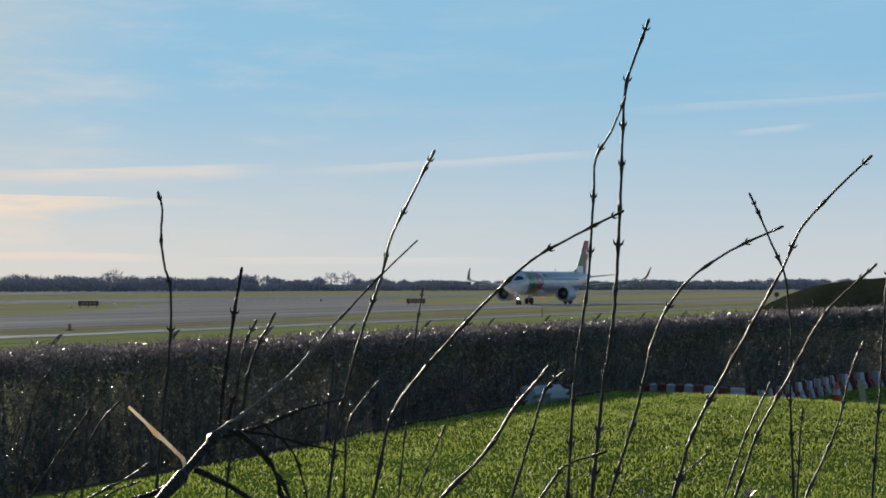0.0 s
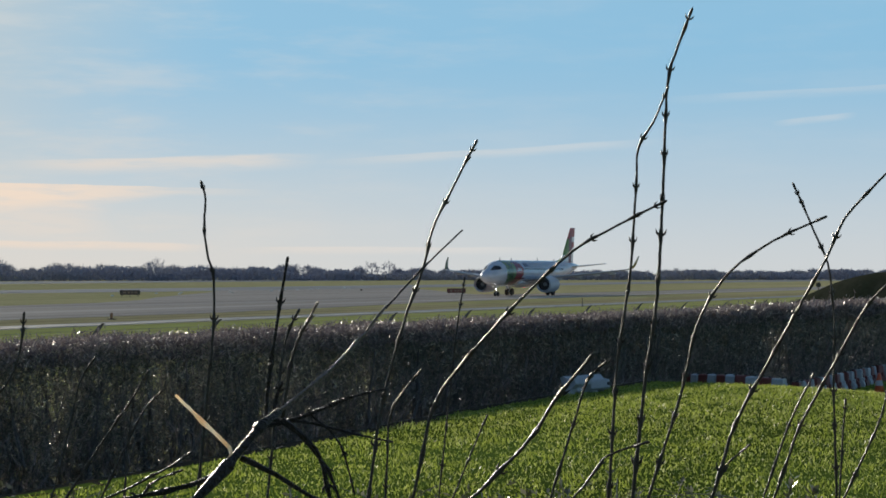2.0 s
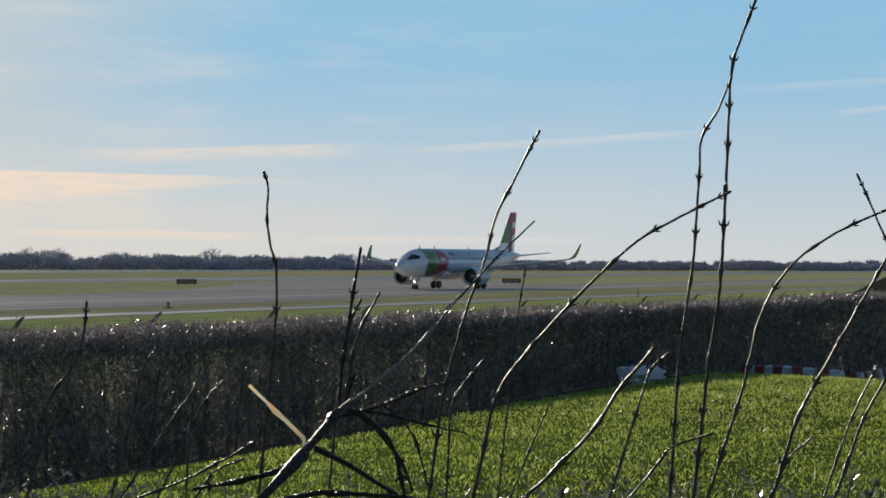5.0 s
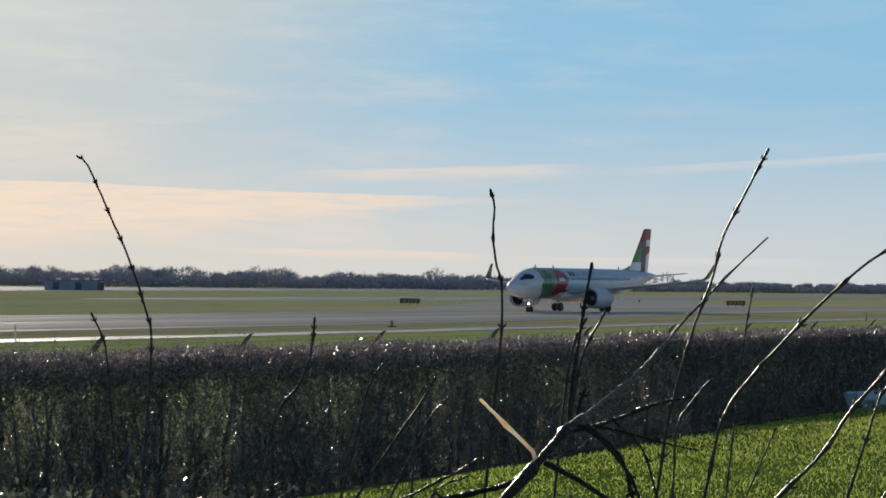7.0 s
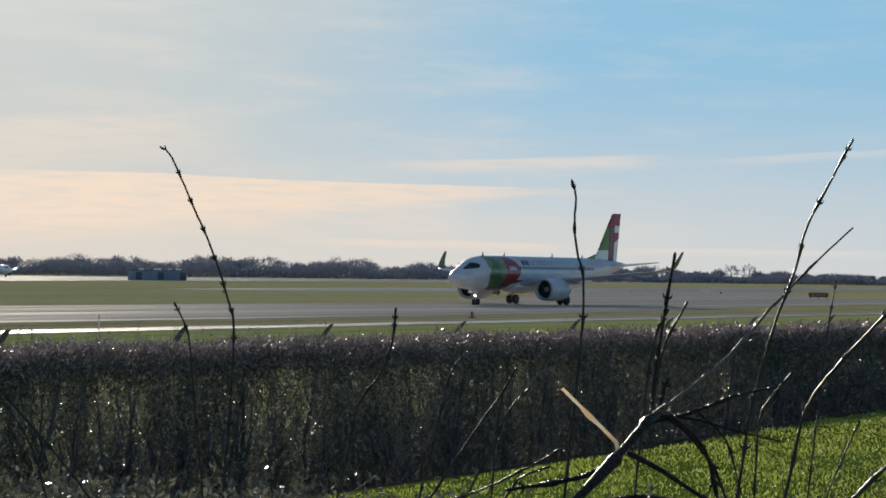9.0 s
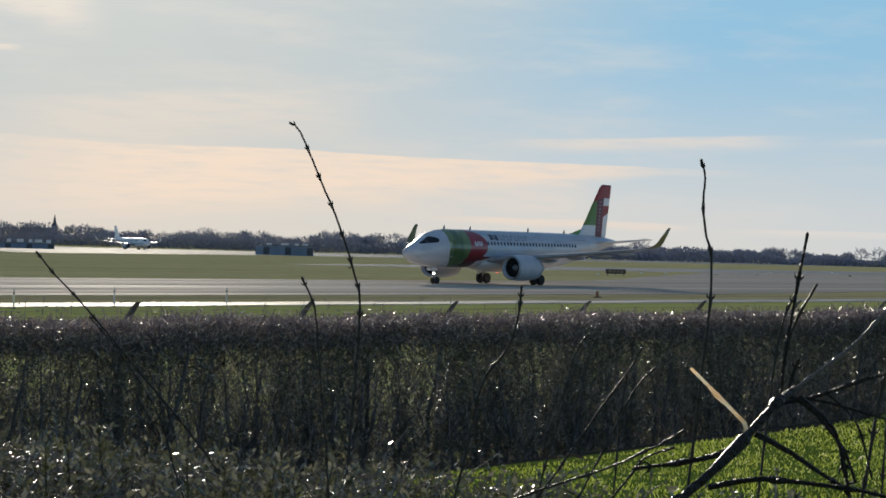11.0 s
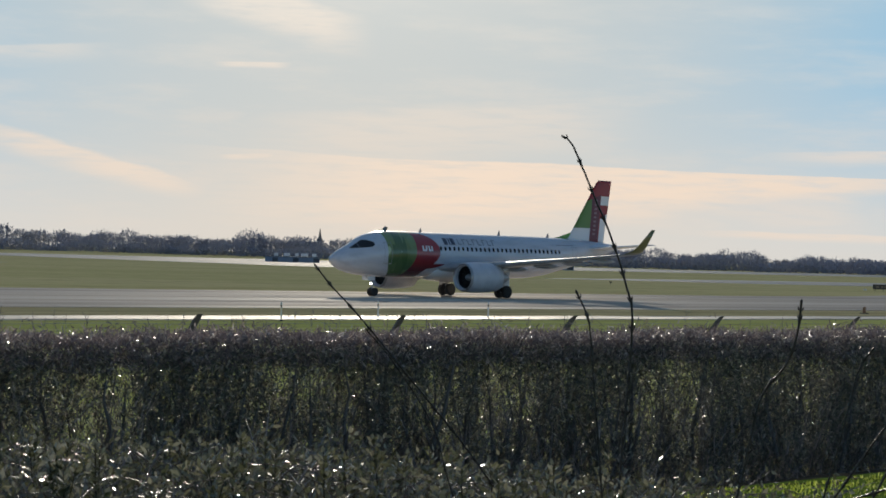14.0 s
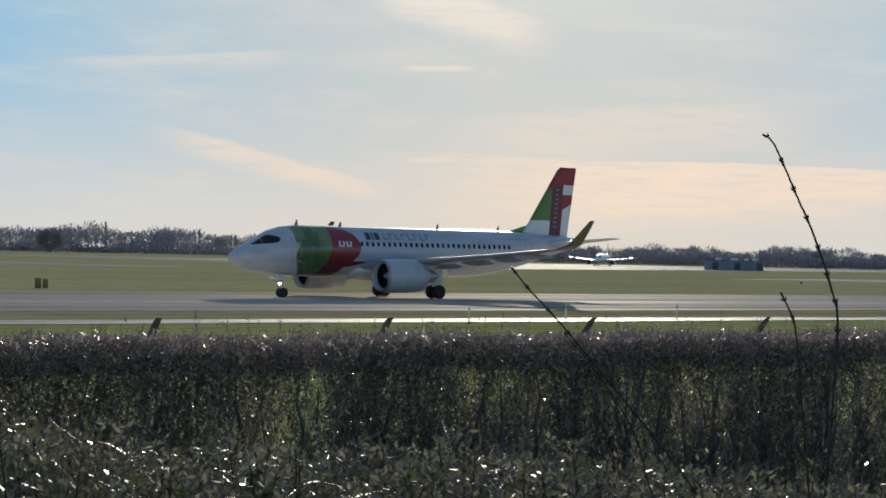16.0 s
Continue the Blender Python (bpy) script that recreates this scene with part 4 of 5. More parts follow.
# in-pavement lights that stand proud as pale dots on the wide asphalt
LIGHT_CAP = material("pale_light_housing", (0.7, 0.68, 0.6), 0.35, 0.0, None, 3.0, 20.0)
cap = None
for k in range(16):
    x, y = 255 + k * 11.0 + rs.uniform(-3, 3), 196 + k * 3.2 + rs.uniform(-6, 6)
    if cap is None:
        bm = loft([[(r * math.cos(i * math.tau / 10), r * math.sin(i * math.tau / 10), z) for i in range(10)] for z, r in ((0.0, 0.32), (0.12, 0.3), (0.2, 0.16))])
        cap = tagged(part("taxiway_light", bm, LIGHT_CAP), "small pale taxiway light on the asphalt", "light", "taxiway lights")
        cap.matrix_world = pose(x, y, 0.03)
    else:
        copy_thing(cap, pose(x, y, 0.03))

# ---- fence behind the hedge ----
CONCRETE_POST = material("weathered_concrete_post", (0.15, 0.15, 0.15), 0.85, 0.0, (0.10, 0.10, 0.10), 3.0, 30.0, bump=0.4, wear=0.4)
WIRE = material("galvanised_wire", (0.30, 0.31, 0.32), 0.45, 0.7, None, 3.0, 30.0)
FENCE_BEND = 0.05


def fence_y(x):
    return 20.02 - FENCE_BEND * x


fence = tagged(new("boundary_fence"), "concrete-post boundary fence with cranked tops and wire strands", "fence")
post = None
for k in range(-2, 26):
    x = 9.33 + 3.0 * k
    y = fence_y(x)
    g = ground_height(x, y + 0.3)
    lean = radians(rs.uniform(-2.5, 2.5))
    m = Matrix.Translation((x, y, g)) @ Matrix.Rotation(lean, 4, "Y")
    if post is None:
        t = 0.042
        top = 2.99 - g
        bm = loft([[(sx * t, 0.34 + sy * t + oy, z + oz * (sy < 0)) for sx, sy in ((-1, -1), (1, -1), (1, 1), (-1, 1))] for z, oy, oz in ((-0.3, 0, 0), (top - 0.38, 0, 0), (top - 0.06, -0.30, 0.06), (top - 0.02, -0.34, 0.05))])
        post = part("post", bm, CONCRETE_POST, fence)
        ob = post
    else:
        ob = new("post", post.data)
        ob.parent = fence
    ob.matrix_basis = m
for dy, z in ((-0.02, 2.91), (0.12, 2.78), (0.26, 2.64), (0.30, 2.3), (0.30, 1.9), (0.30, 1.5)):
    pts = [(x, fence_y(x) + dy + 0.02, z - 0.015 * (i % 2)) for i, x in enumerate([-4 + 1.5 * j for j in range(60)])]
    part("wire", tube(pts, 0.0022, 4), WIRE, fence)


# ---- hedge ----
HEDGE_TWIG = leaf_material("hedge_twigs", ((0.09, 0.077, 0.078), (0.17, 0.145, 0.14), (0.46, 0.38, 0.35)), 0.42, 0.0, 0.6)
HEDGE_TOP = leaf_material("hedge_top_growth", ((0.11, 0.088, 0.095), (0.19, 0.152, 0.157), (0.27, 0.215, 0.20), (0.66, 0.57, 0.50)), 0.40, 0.22, 0.5, 2.4, 0.6)
# the palest tone colours in small sun glints on the leaves
HEDGE_LEAF = leaf_material("hedge_leaves", ((0.082, 0.084, 0.078), (0.145, 0.146, 0.122), (0.20, 0.20, 0.145), (0.60, 0.56, 0.45)), 0.42, 0.34, 0.5, 2.2, 0.6)
HEDGE_BARK = material("hedge_bark", (0.15, 0.132, 0.122), 0.5, 0.0, (0.072, 0.065, 0.062), 6.0, 50.0, bump=0.5)
HEDGE_HIGH = 2.79
rs = np.random.RandomState(21)
hedge = tagged(new("hedge"), "long clipped winter hedge, dark and twiggy, before the fence", "hedge")


def hedge_mid(x):
    return 18.95 - FENCE_BEND * x


def foot_of(x, y):
    return np.array([ground_height(p, q) for p, q in zip(x, y)])


def hedge_leaves(x0, x1, per_metre, size, out):
    """Leaves of the open lower hedge, in upright clumps with gaps that show the light behind."""
    n = int((x1 - x0) * per_metre)
    x = rs.uniform(x0, x1, n)
    y = hedge_mid(x) + rs.uniform(-0.5, 0.5, n)
    z = rs.uniform(0.0, 0.95, n)
    clump = np.array([noise.noise((p * 2.6, q * 2.6, r * 2.4)) + 0.7 * noise.noise((p * 0.8, q * 0.8, r * 1.2 + 9)) for p, q, r in zip(x, y, z)])
    keep = clump > -0.24 * rs.uniform(0.3, 1.5, n) - 0.16 * z
    x, y, z = x[keep], y[keep], z[keep]
    n = len(x)
    g = foot_of(x, y)
    base = np.stack([x, y, g + z * (HEDGE_HIGH - g)], 1)
    out.append(slivers(rs, base, rs.normal(size=(n, 3)) + np.array([0, 0, 0.5]), rs.uniform(0.8, 1.7, n) * size, rs.uniform(0.3, 0.55, n) * size))


def hedge_crown(x0, x1, per_metre, size, out):
    """The dense clipped top, brown with short cut growth."""
    n = int((x1 - x0) * per_metre)
    x = rs.uniform(x0, x1, n)
    z = 1 - rs.uniform(0, 1, n) ** 1.8 * 0.15
    wave = 0.05 * np.sin(x * 1.7) + 0.04 * np.sin(x * 4.1 + 1)
    y = hedge_mid(x) + rs.uniform(-0.6, 0.55, n) + wave * 0.6
    g = foot_of(x, y)
    tufts = np.array([noise.noise((p * 3.4, q * 3.4, 1.0)) for p, q in zip(x, y)])
    base = np.stack([x, y, g + z * (HEDGE_HIGH - g) + wave * 0.35 + 0.05 * tufts + np.where(z > 0.93, rs.exponential(0.028, n), 0)], 1)
    out.append(slivers(rs, base, rs.normal(size=(n, 3)) + np.array([0, 0, 0.6]), rs.uniform(0.8, 1.9, n) * size, rs.uniform(0.20, 0.45, n) * size))


leaves, crown = [], []
for x0, x1, low, high, size in ((3, 30, 11000, 3000, 0.047), (30, 50, 7600, 2200, 0.062), (50, 105, 2500, 1400, 0.098)):
    hedge_leaves(x0, x1, low, size, leaves)
    hedge_crown(x0, x1, high, size, crown)
tagged(quads("leaf_mass", np.concatenate(leaves), HEDGE_LEAF, hedge), kind="stuff")
tagged(quads("crown_mass", np.concatenate(crown), HEDGE_TOP, hedge), kind="stuff")
# twigs, mostly upright, thicker towards the foot
n = 56000
x = rs.uniform(3, 64, n)
z = rs.uniform(0.0, 0.97, n)
y = hedge_mid(x) + rs.uniform(-0.55, 0.55, n)
g = foot_of(x, y)
base = np.stack([x, y, g + z * (HEDGE_HIGH - g)], 1)
twigs = [slivers(rs, base, rs.normal(size=(n, 3)) * np.array([0.42, 0.42, 0.2]) + np.array([0, 0, 1.0]), rs.uniform(0.15, 0.85, n) * (1.05 - z * 0.8), rs.uniform(0.005, 0.016, n) * (1.2 - 0.6 * z))]
# stray shoots above the clipped top
n = 1500
x = rs.uniform(3, 62, n)
base = np.stack([x, hedge_mid(x) + rs.uniform(-0.5, 0.5, n), np.full(n, HEDGE_HIGH - 0.08)], 1)
twigs.append(slivers(rs, base, rs.normal(size=(n, 3)) * 0.45 + np.array([0, 0, 1.0]), rs.exponential(0.06, n) + 0.1, rs.uniform(0.005, 0.009, n)))
tagged(quads("twig_mass", np.concatenate(twigs), HEDGE_TWIG, hedge), kind="stuff")
# tall dry weeds that stand above it
weeds = tagged(new("dry_weeds"), "thin dry weed stalks standing above the hedge", "weeds", kind="stuff")
n = 95
x = np.concatenate([rs.uniform(8, 20, 75), rs.uniform(20, 40, 20)])
y = hedge_mid(x) + 0.7
g = foot_of(x, y)
base = np.stack([x, y, g - 0.02], 1)
way = rs.normal(size=(n, 3)) * 0.10 + np.array([0, 0, 1.0])
way /= np.linalg.norm(way, axis=1, keepdims=True)
length = 2.84 - g + rs.uniform(0.0, 0.32, n)
stalks = [slivers(rs, base, way, length, np.full(n, 0.010))]
for k in range(7):
    start = base + way * (length * (0.90 + 0.014 * k))[:, None]
    stalks.append(slivers(rs, start, rs.normal(size=(n, 3)) * 0.6 + np.array([0, 0, 0.6]), rs.uniform(0.04, 0.13, n), np.full(n, 0.007)))
quads("stalk_mass", np.concatenate(stalks), HEDGE_TWIG, weeds)
# crooked stems from the ground, with a fork each
rng = random.Random(8)
for i in range(298):
    x = 4 + i * 0.19 + rng.uniform(-0.08, 0.08)
    y = hedge_mid(x) + rng.uniform(-0.42, 0.35)
    pts, r = [], rng.uniform(0.018, 0.050)
    px_, py_, pz_ = x, y, ground_height(x, y) - 0.05
    for k in range(7):
        pts.append((px_, py_, pz_))
        px_ += rng.uniform(-0.11, 0.11)
        py_ += rng.uniform(-0.08, 0.08)
        pz_ += rng.uniform(0.26, 0.38)
    bm = tube(pts, [r, r * 0.92, r * 0.8, r * 0.7, r * 0.55, r * 0.4, r * 0.2], 5)
    fork = [pts[2], (pts[3][0] + rng.uniform(-0.25, 0.25), pts[3][1] + rng.uniform(-0.15, 0.15), pts[3][2]), (pts[4][0] + rng.uniform(-0.4, 0.4), pts[4][1] + rng.uniform(-0.2, 0.2), pts[5][2])]
    side = tube(fork, [r * 0.6, r * 0.45, r * 0.15], 5)
    me = bpy.data.meshes.new("tmp")
    side.to_mesh(me)
    side.free()
    bm.from_mesh(me)
    bpy.data.meshes.remove(me)
    part("stem", bm, HEDGE_BARK, hedge, smooth=True)

# bare soil bed in front of the hedge
SOIL = zone_material("dark_bed_soil", ((0.060, 0.050, 0.034), (0.085, 0.068, 0.05), (0.13, 0.10, 0.075)), 0.9, 1.5, 18.0, 1.0, (), bump=0.8, spec=0.0, streaks_amount=0.1)
edge = LAWN_EDGE
verts, faces = [], []
for i in range(223):
    x = -6 + i * 0.5
    y0 = float(np.interp(x, [e[0] for e in edge], [e[1] for e in edge])) + 0.12 * math.sin(x * 2.1) + 0.08 * math.sin(x * 5.3)
    for j in range(9):
        y = y0 + (hedge_mid(x) + 0.9 - y0) * j / 8
        verts.append((x, y, ground_height(x, y) + 0.012 + (0.025 * noise.noise((x * 2, y * 2, 2)) + 0.02 if 0 < j < 8 else -0.02)))
for i in range(222):
    for j in range(8):
        q = i * 9 + j
        faces.append((q, q + 9, q + 10, q + 1))
tagged(raw("planting_bed", verts, faces, SOIL, smooth=True), "bed of dark bare soil along the hedge", "soil bed", kind="structure")

# suckers and low growth between the hedge and the lawn
n = 2200
x = rs.uniform(4, 62, n)
y1 = np.interp(x, [e[0] for e in edge], [e[1] for e in edge])
u = rs.uniform(0, 1, n) ** 0.6
y = y1 + (hedge_mid(x) - 0.3 - y1) * u
g = np.array([ground_height(p, q) for p, q in zip(x, y)])
high = (0.08 + 0.34 * u ** 2) * rs.uniform(0.3, 1.1, n)
base = np.stack([x, y, g], 1)
low_twigs = [slivers(rs, base, rs.normal(size=(n, 3)) * np.array([0.35, 0.35, 0.1]) + np.array([0, 0, 1.0]), high, rs.uniform(0.004, 0.010, n))]
n = 3500
x = rs.uniform(4, 62, n)
y1 = np.interp(x, [e[0] for e in edge], [e[1] for e in edge])
u = rs.uniform(0, 1, n) ** 0.6
y = y1 + (hedge_mid(x) - 0.3 - y1) * u
g = np.array([ground_height(p, q) for p, q in zip(x, y)])
base = np.stack([x, y, g + (0.05 + 0.3 * u ** 2) * rs.uniform(0.0, 1.0, n)], 1)
low_twigs.append(slivers(rs, base, rs.normal(size=(n, 3)) * 0.6 + np.array([0, 0, 1.0]), rs.uniform(0.05, 0.16, n), rs.uniform(0.005, 0.011, n)))
tagged(quads("undergrowth", np.concatenate(low_twigs), HEDGE_TOP), "low dark suckers and dead growth at the hedge's foot", "undergrowth", kind="stuff")

# litter of dry leaves at the foot
LITTER = leaf_material("dry_leaf_litter", ((0.22, 0.15, 0.12), (0.40, 0.31, 0.28), (0.66, 0.58, 0.55)), 0.6, 0.1, 0.4)
n = 22000
x = rs.uniform(5, 50, n)
y = hedge_mid(x) - 0.2 + rs.normal(size=n) * 0.5
base = np.stack([x, y, np.array([ground_height(a, b) for a, b in zip(x, y)]) + rs.uniform(0.01, 0.06, n)], 1)
tagged(quads("dry_leaves", slivers(rs, base, rs.normal(size=(n, 3)) * np.array([1, 1, 0.35]), rs.uniform(0.03, 0.06, n), rs.uniform(0.02, 0.04, n)), LITTER), "pale dry leaves lying at the foot of the hedge", "leaves", kind="stuff")

# ---- lawn ----
LAWN_BLADE = leaf_material("lawn_blades", ((0.17, 0.215, 0.032), (0.30, 0.37, 0.050), (0.37, 0.435, 0.078), (0.50, 0.53, 0.20)), 0.46, 0.5, 0.35, 1.9, 0.6)
n = 520000
a = np.radians(rs.uniform(38, 82, n))
d = np.sqrt(rs.uniform(13.0 ** 2, 64.0 ** 2, n))
x, y = np.sin(a) * d, np.cos(a) * d
clump = np.array([noise.noise((p * 0.9, q * 0.9, 0.0)) for p, q in zip(x, y)])
tuft = np.array([noise.noise((p * 3.2, q * 3.2, 5.0)) for p, q in zip(x, y)])
keep = (y < np.interp(x, [e[0] for e in edge], [e[1] for e in edge]) + 0.05) & (tuft + 0.6 * clump + rs.normal(size=n) * 0.25 > -0.62)
x, y, clump, tuft = x[keep], y[keep], clump[keep], tuft[keep]
n = len(x)
base = np.stack([x, y, foot_of(x, y) - 0.004], 1)
high = (0.020 + 0.022 * np.clip(clump + 0.5, 0, 1.2) + 0.055 * np.clip(tuft - 0.02, 0, 0.6)) * rs.uniform(0.5, 1.4, n)
lean = np.stack([np.array([noise.noise((p * 2.0, q * 2.0, k)) for p, q in zip(x, y)]) for k in (11.0, 17.0)], 1) * 0.7
blades = slivers(rs, base, rs.normal(size=(n, 3)) * np.array([0.45, 0.45, 0.1]) + np.concatenate([lean, np.ones((n, 1))], 1), high, rs.uniform(0.010, 0.021, n))
tagged(quads("lawn_grass", blades, LAWN_BLADE), "short bright green lawn with darker tufts", "grass", kind="stuff")

# ---- things by the hedge ----
PLASTIC_RED = material("red_plastic", (0.20, 0.045, 0.038), 0.5, 0.0, (0.15, 0.04, 0.035), 3.0, 25.0, wear=0.3, clear=0.12)
PLASTIC_WHITE = material("white_plastic", (0.50, 0.53, 0.57), 0.5, 0.0, (0.40, 0.43, 0.47), 3.0, 25.0, wear=0.25, clear=0.15)
PLASTIC_ORANGE = material("orange_cone_plastic", (0.60, 0.10, 0.03), 0.45, 0.0, (0.48, 0.08, 0.03), 4.0, 25.0)
TAN_WOOD = material("tan_plank_wood", (0.52, 0.43, 0.28), 0.6, 0.0, (0.42, 0.34, 0.22), 5.0, 40.0, bump=0.3)


def barrier_block(length, high):
    """One hollow plastic barrier block: a waisted section with a foot, a recess and a lug."""
    bm = loft([[(x, sy * w, z) for sy, w, z in ((-1, 0.20, 0.0), (-1, 0.20, high * 0.22), (-1, 0.11, high * 0.5), (-1, 0.09, high * 0.95), (-1, 0.06, high), (1, 0.06, high), (1, 0.09, high * 0.95), (1, 0.11, high * 0.5), (1, 0.20, high * 0.22), (1, 0.20, 0.0))]
               for x in (-length / 2, -length / 2 + 0.02, length / 2 - 0.02, length / 2)])
    box(bm, (0, -0.13, high * 0.42), (length * 0.3, 0.1, high * 0.3), bevel=0.02)
    box(bm, (length / 2 + 0.02, 0, high * 0.55), (0.06, 0.08, high * 0.5), bevel=0.01)
    return bm


near_row = [(41.4, 15.0), (41.1, 14.6), (40.5, 13.5), (40.35, 12.5)]
far_row = [(45.6, 13.8), (47.8, 13.97), (52.8, 14.14), (55.3, 14.29), (56.9, 13.98), (58.9, 13.5), (64.0, 12.7)]
made, k, carry = {}, 0, 0.0
for (x0, y0), (x1, y1) in [*zip(near_row, near_row[1:]), *zip(far_row, far_row[1:])]:
    seg = math.hypot(x1 - x0, y1 - y0)
    while carry < seg:
        u = carry / seg
        x, y = x0 + (x1 - x0) * u, y0 + (y1 - y0) * u
        turn = math.degrees(math.atan2(y1 - y0, x1 - x0)) + rng.uniform(-7, 7)
        red = k % 2 == 0
        high, long = (0.50, 0.28) if x < 45 else (0.50, 0.52)
        m = pose(x, y, ground_height(x, y) - 0.01, rng.uniform(-4, 4), rng.uniform(-4, 4), turn)
        if (red, high) not in made:
            block = tagged(new("barrier_block"), "red plastic barrier block in a wavering row below the hedge" if red else "white plastic barrier block in a wavering row below the hedge", "barrier", "plastic barrier blocks")
            part("shell", barrier_block(long, high), PLASTIC_RED if red else PLASTIC_WHITE, block)
            part("filler_cap", tube([(0.08, 0, high - 0.01), (0.08, 0, high + 0.03)], 0.035, 10), SIGN_DARK, block)
            block.matrix_basis = m
            made[(red, high)] = block
        else:
            copy_thing(made[(red, high)], m)
        carry += long + 0.02
        k += 1
    carry -= seg
# a white block fallen on its side and a red one behind it
for mat, x, y, turn, tip, label in ((PLASTIC_WHITE, 33.6, 14.6, -18, 62, "white plastic barrier lying tipped over at the hedge"), (PLASTIC_WHITE, 34.1, 14.45, -25, 84, "white plastic barrier lying flat at the hedge")):
    fallen = tagged(new("fallen_barrier"), label, "barrier", "fallen barriers")
    part("shell", barrier_block(0.50, 0.32), mat, fallen)
    part("filler_cap", tube([(0.1, 0, 0.44), (0.1, 0, 0.49)], 0.035, 10), SIGN_DARK, fallen)
    fallen.matrix_basis = pose(x, y, ground_height(x, y) + 0.13, tip, 0, turn)
cone = tagged(new("traffic_cone"), "orange traffic cone with a white band on the lawn", "cone")
cx, cy = 49.4, 12.65
cone.matrix_basis = pose(cx, cy, ground_height(cx, cy)) @ Matrix.Scale(1.25, 4)
part("base", one_box((0, 0, 0.02), (0.28, 0.28, 0.04), bevel=0.012), PLASTIC_ORANGE, cone)
part("body", loft([[(r * math.cos(i * math.tau / 18), r * math.sin(i * math.tau / 18), z) for i in range(18)] for z, r in ((0.03, 0.11), (0.2, 0.08), (0.44, 0.035), (0.46, 0.02))]), PLASTIC_ORANGE, cone, smooth=True)
part("band", loft([[(r * math.cos(i * math.tau / 18), r * math.sin(i * math.tau / 18), z) for i in range(18)] for z, r in ((0.2, 0.084), (0.31, 0.064))], caps=False), PLASTIC_WHITE, cone, "white band", smooth=True)
for sx, sy, tip, turn in ((50.1, 12.1, -9, -70), (56.0, 12.75, 5, -60)):
    stake = tagged(new("wooden_stake"), "pale tan plank stake leaning in the shaded grass", "stake", "plank stakes")
    stake.matrix_basis = pose(sx, sy, ground_height(sx, sy), 0, tip, turn)
    part("plank", one_box((0, 0, 0.30), (0.16, 0.035, 0.66), bevel=0.008), TAN_WOOD, stake)
    part("cross_piece", one_box((0, -0.03, 0.48), (0.22, 0.025, 0.07), bevel=0.005), TAN_WOOD, stake)


# ---- foreground shrubs ----
STEM_BARK = material("shoot_bark", (0.050, 0.032, 0.022), 0.40, 0.0, (0.026, 0.017, 0.012), 18.0, 160.0, bump=0.3, wear=0.35, spec=0.36)
# lighter copy of the branch bark, colouring in the sunlit stretch
LIT_BARK = material("sunlit_branch_bark", (0.12, 0.075, 0.05), 0.30, 0.0, (0.06, 0.04, 0.03), 25.0, 260.0, bump=0.3, wear=0.5, spec=1.0)
OLD_BARK = material("branch_bark", (0.042, 0.028, 0.022), 0.36, 0.0, (0.022, 0.016, 0.013), 30.0, 200.0, bump=1.0, wear=0.5, spec=0.3)
# the stub's sunlit glow is put into its near-white wood colour
LIT_PEELED = material("sunlit_peeled_wood", (0.97, 0.90, 0.78), 0.30, 0.0, (0.94, 0.72, 0.50), 90.0, 300.0, bump=0.4, wear=0.06, clear=0.85)
rng = random.Random(3)
shrub = tagged(new("bare_shrub"), "leafless shrub of long knotted brown shoots", "shrub")
shrub.location = (0, 0, 0)
near_bush = tagged(new("cut_bush"), "bush branch with a sunlit-pale cut stub and thin side twigs", "bush")


def curve_points(points, step):
    """Points along a smooth curve through the given ones."""
    pts = [Vector(p) for p in points]
    ext = [pts[0] * 2 - pts[1]] + pts + [pts[-1] * 2 - pts[-2]]
    out = []
    for i in range(1, len(ext) - 2):
        a, b, c, d = ext[i - 1:i + 3]
        k = max(2, int((c - b).length / step))
        for j in range(k):
            t = j / k
            out.append(0.5 * (2 * b + (c - a) * t + (2 * a - 5 * b + 4 * c - d) * t * t + (3 * b - a - 3 * c + d) * t ** 3))
    out.append(pts[-1])
    return out


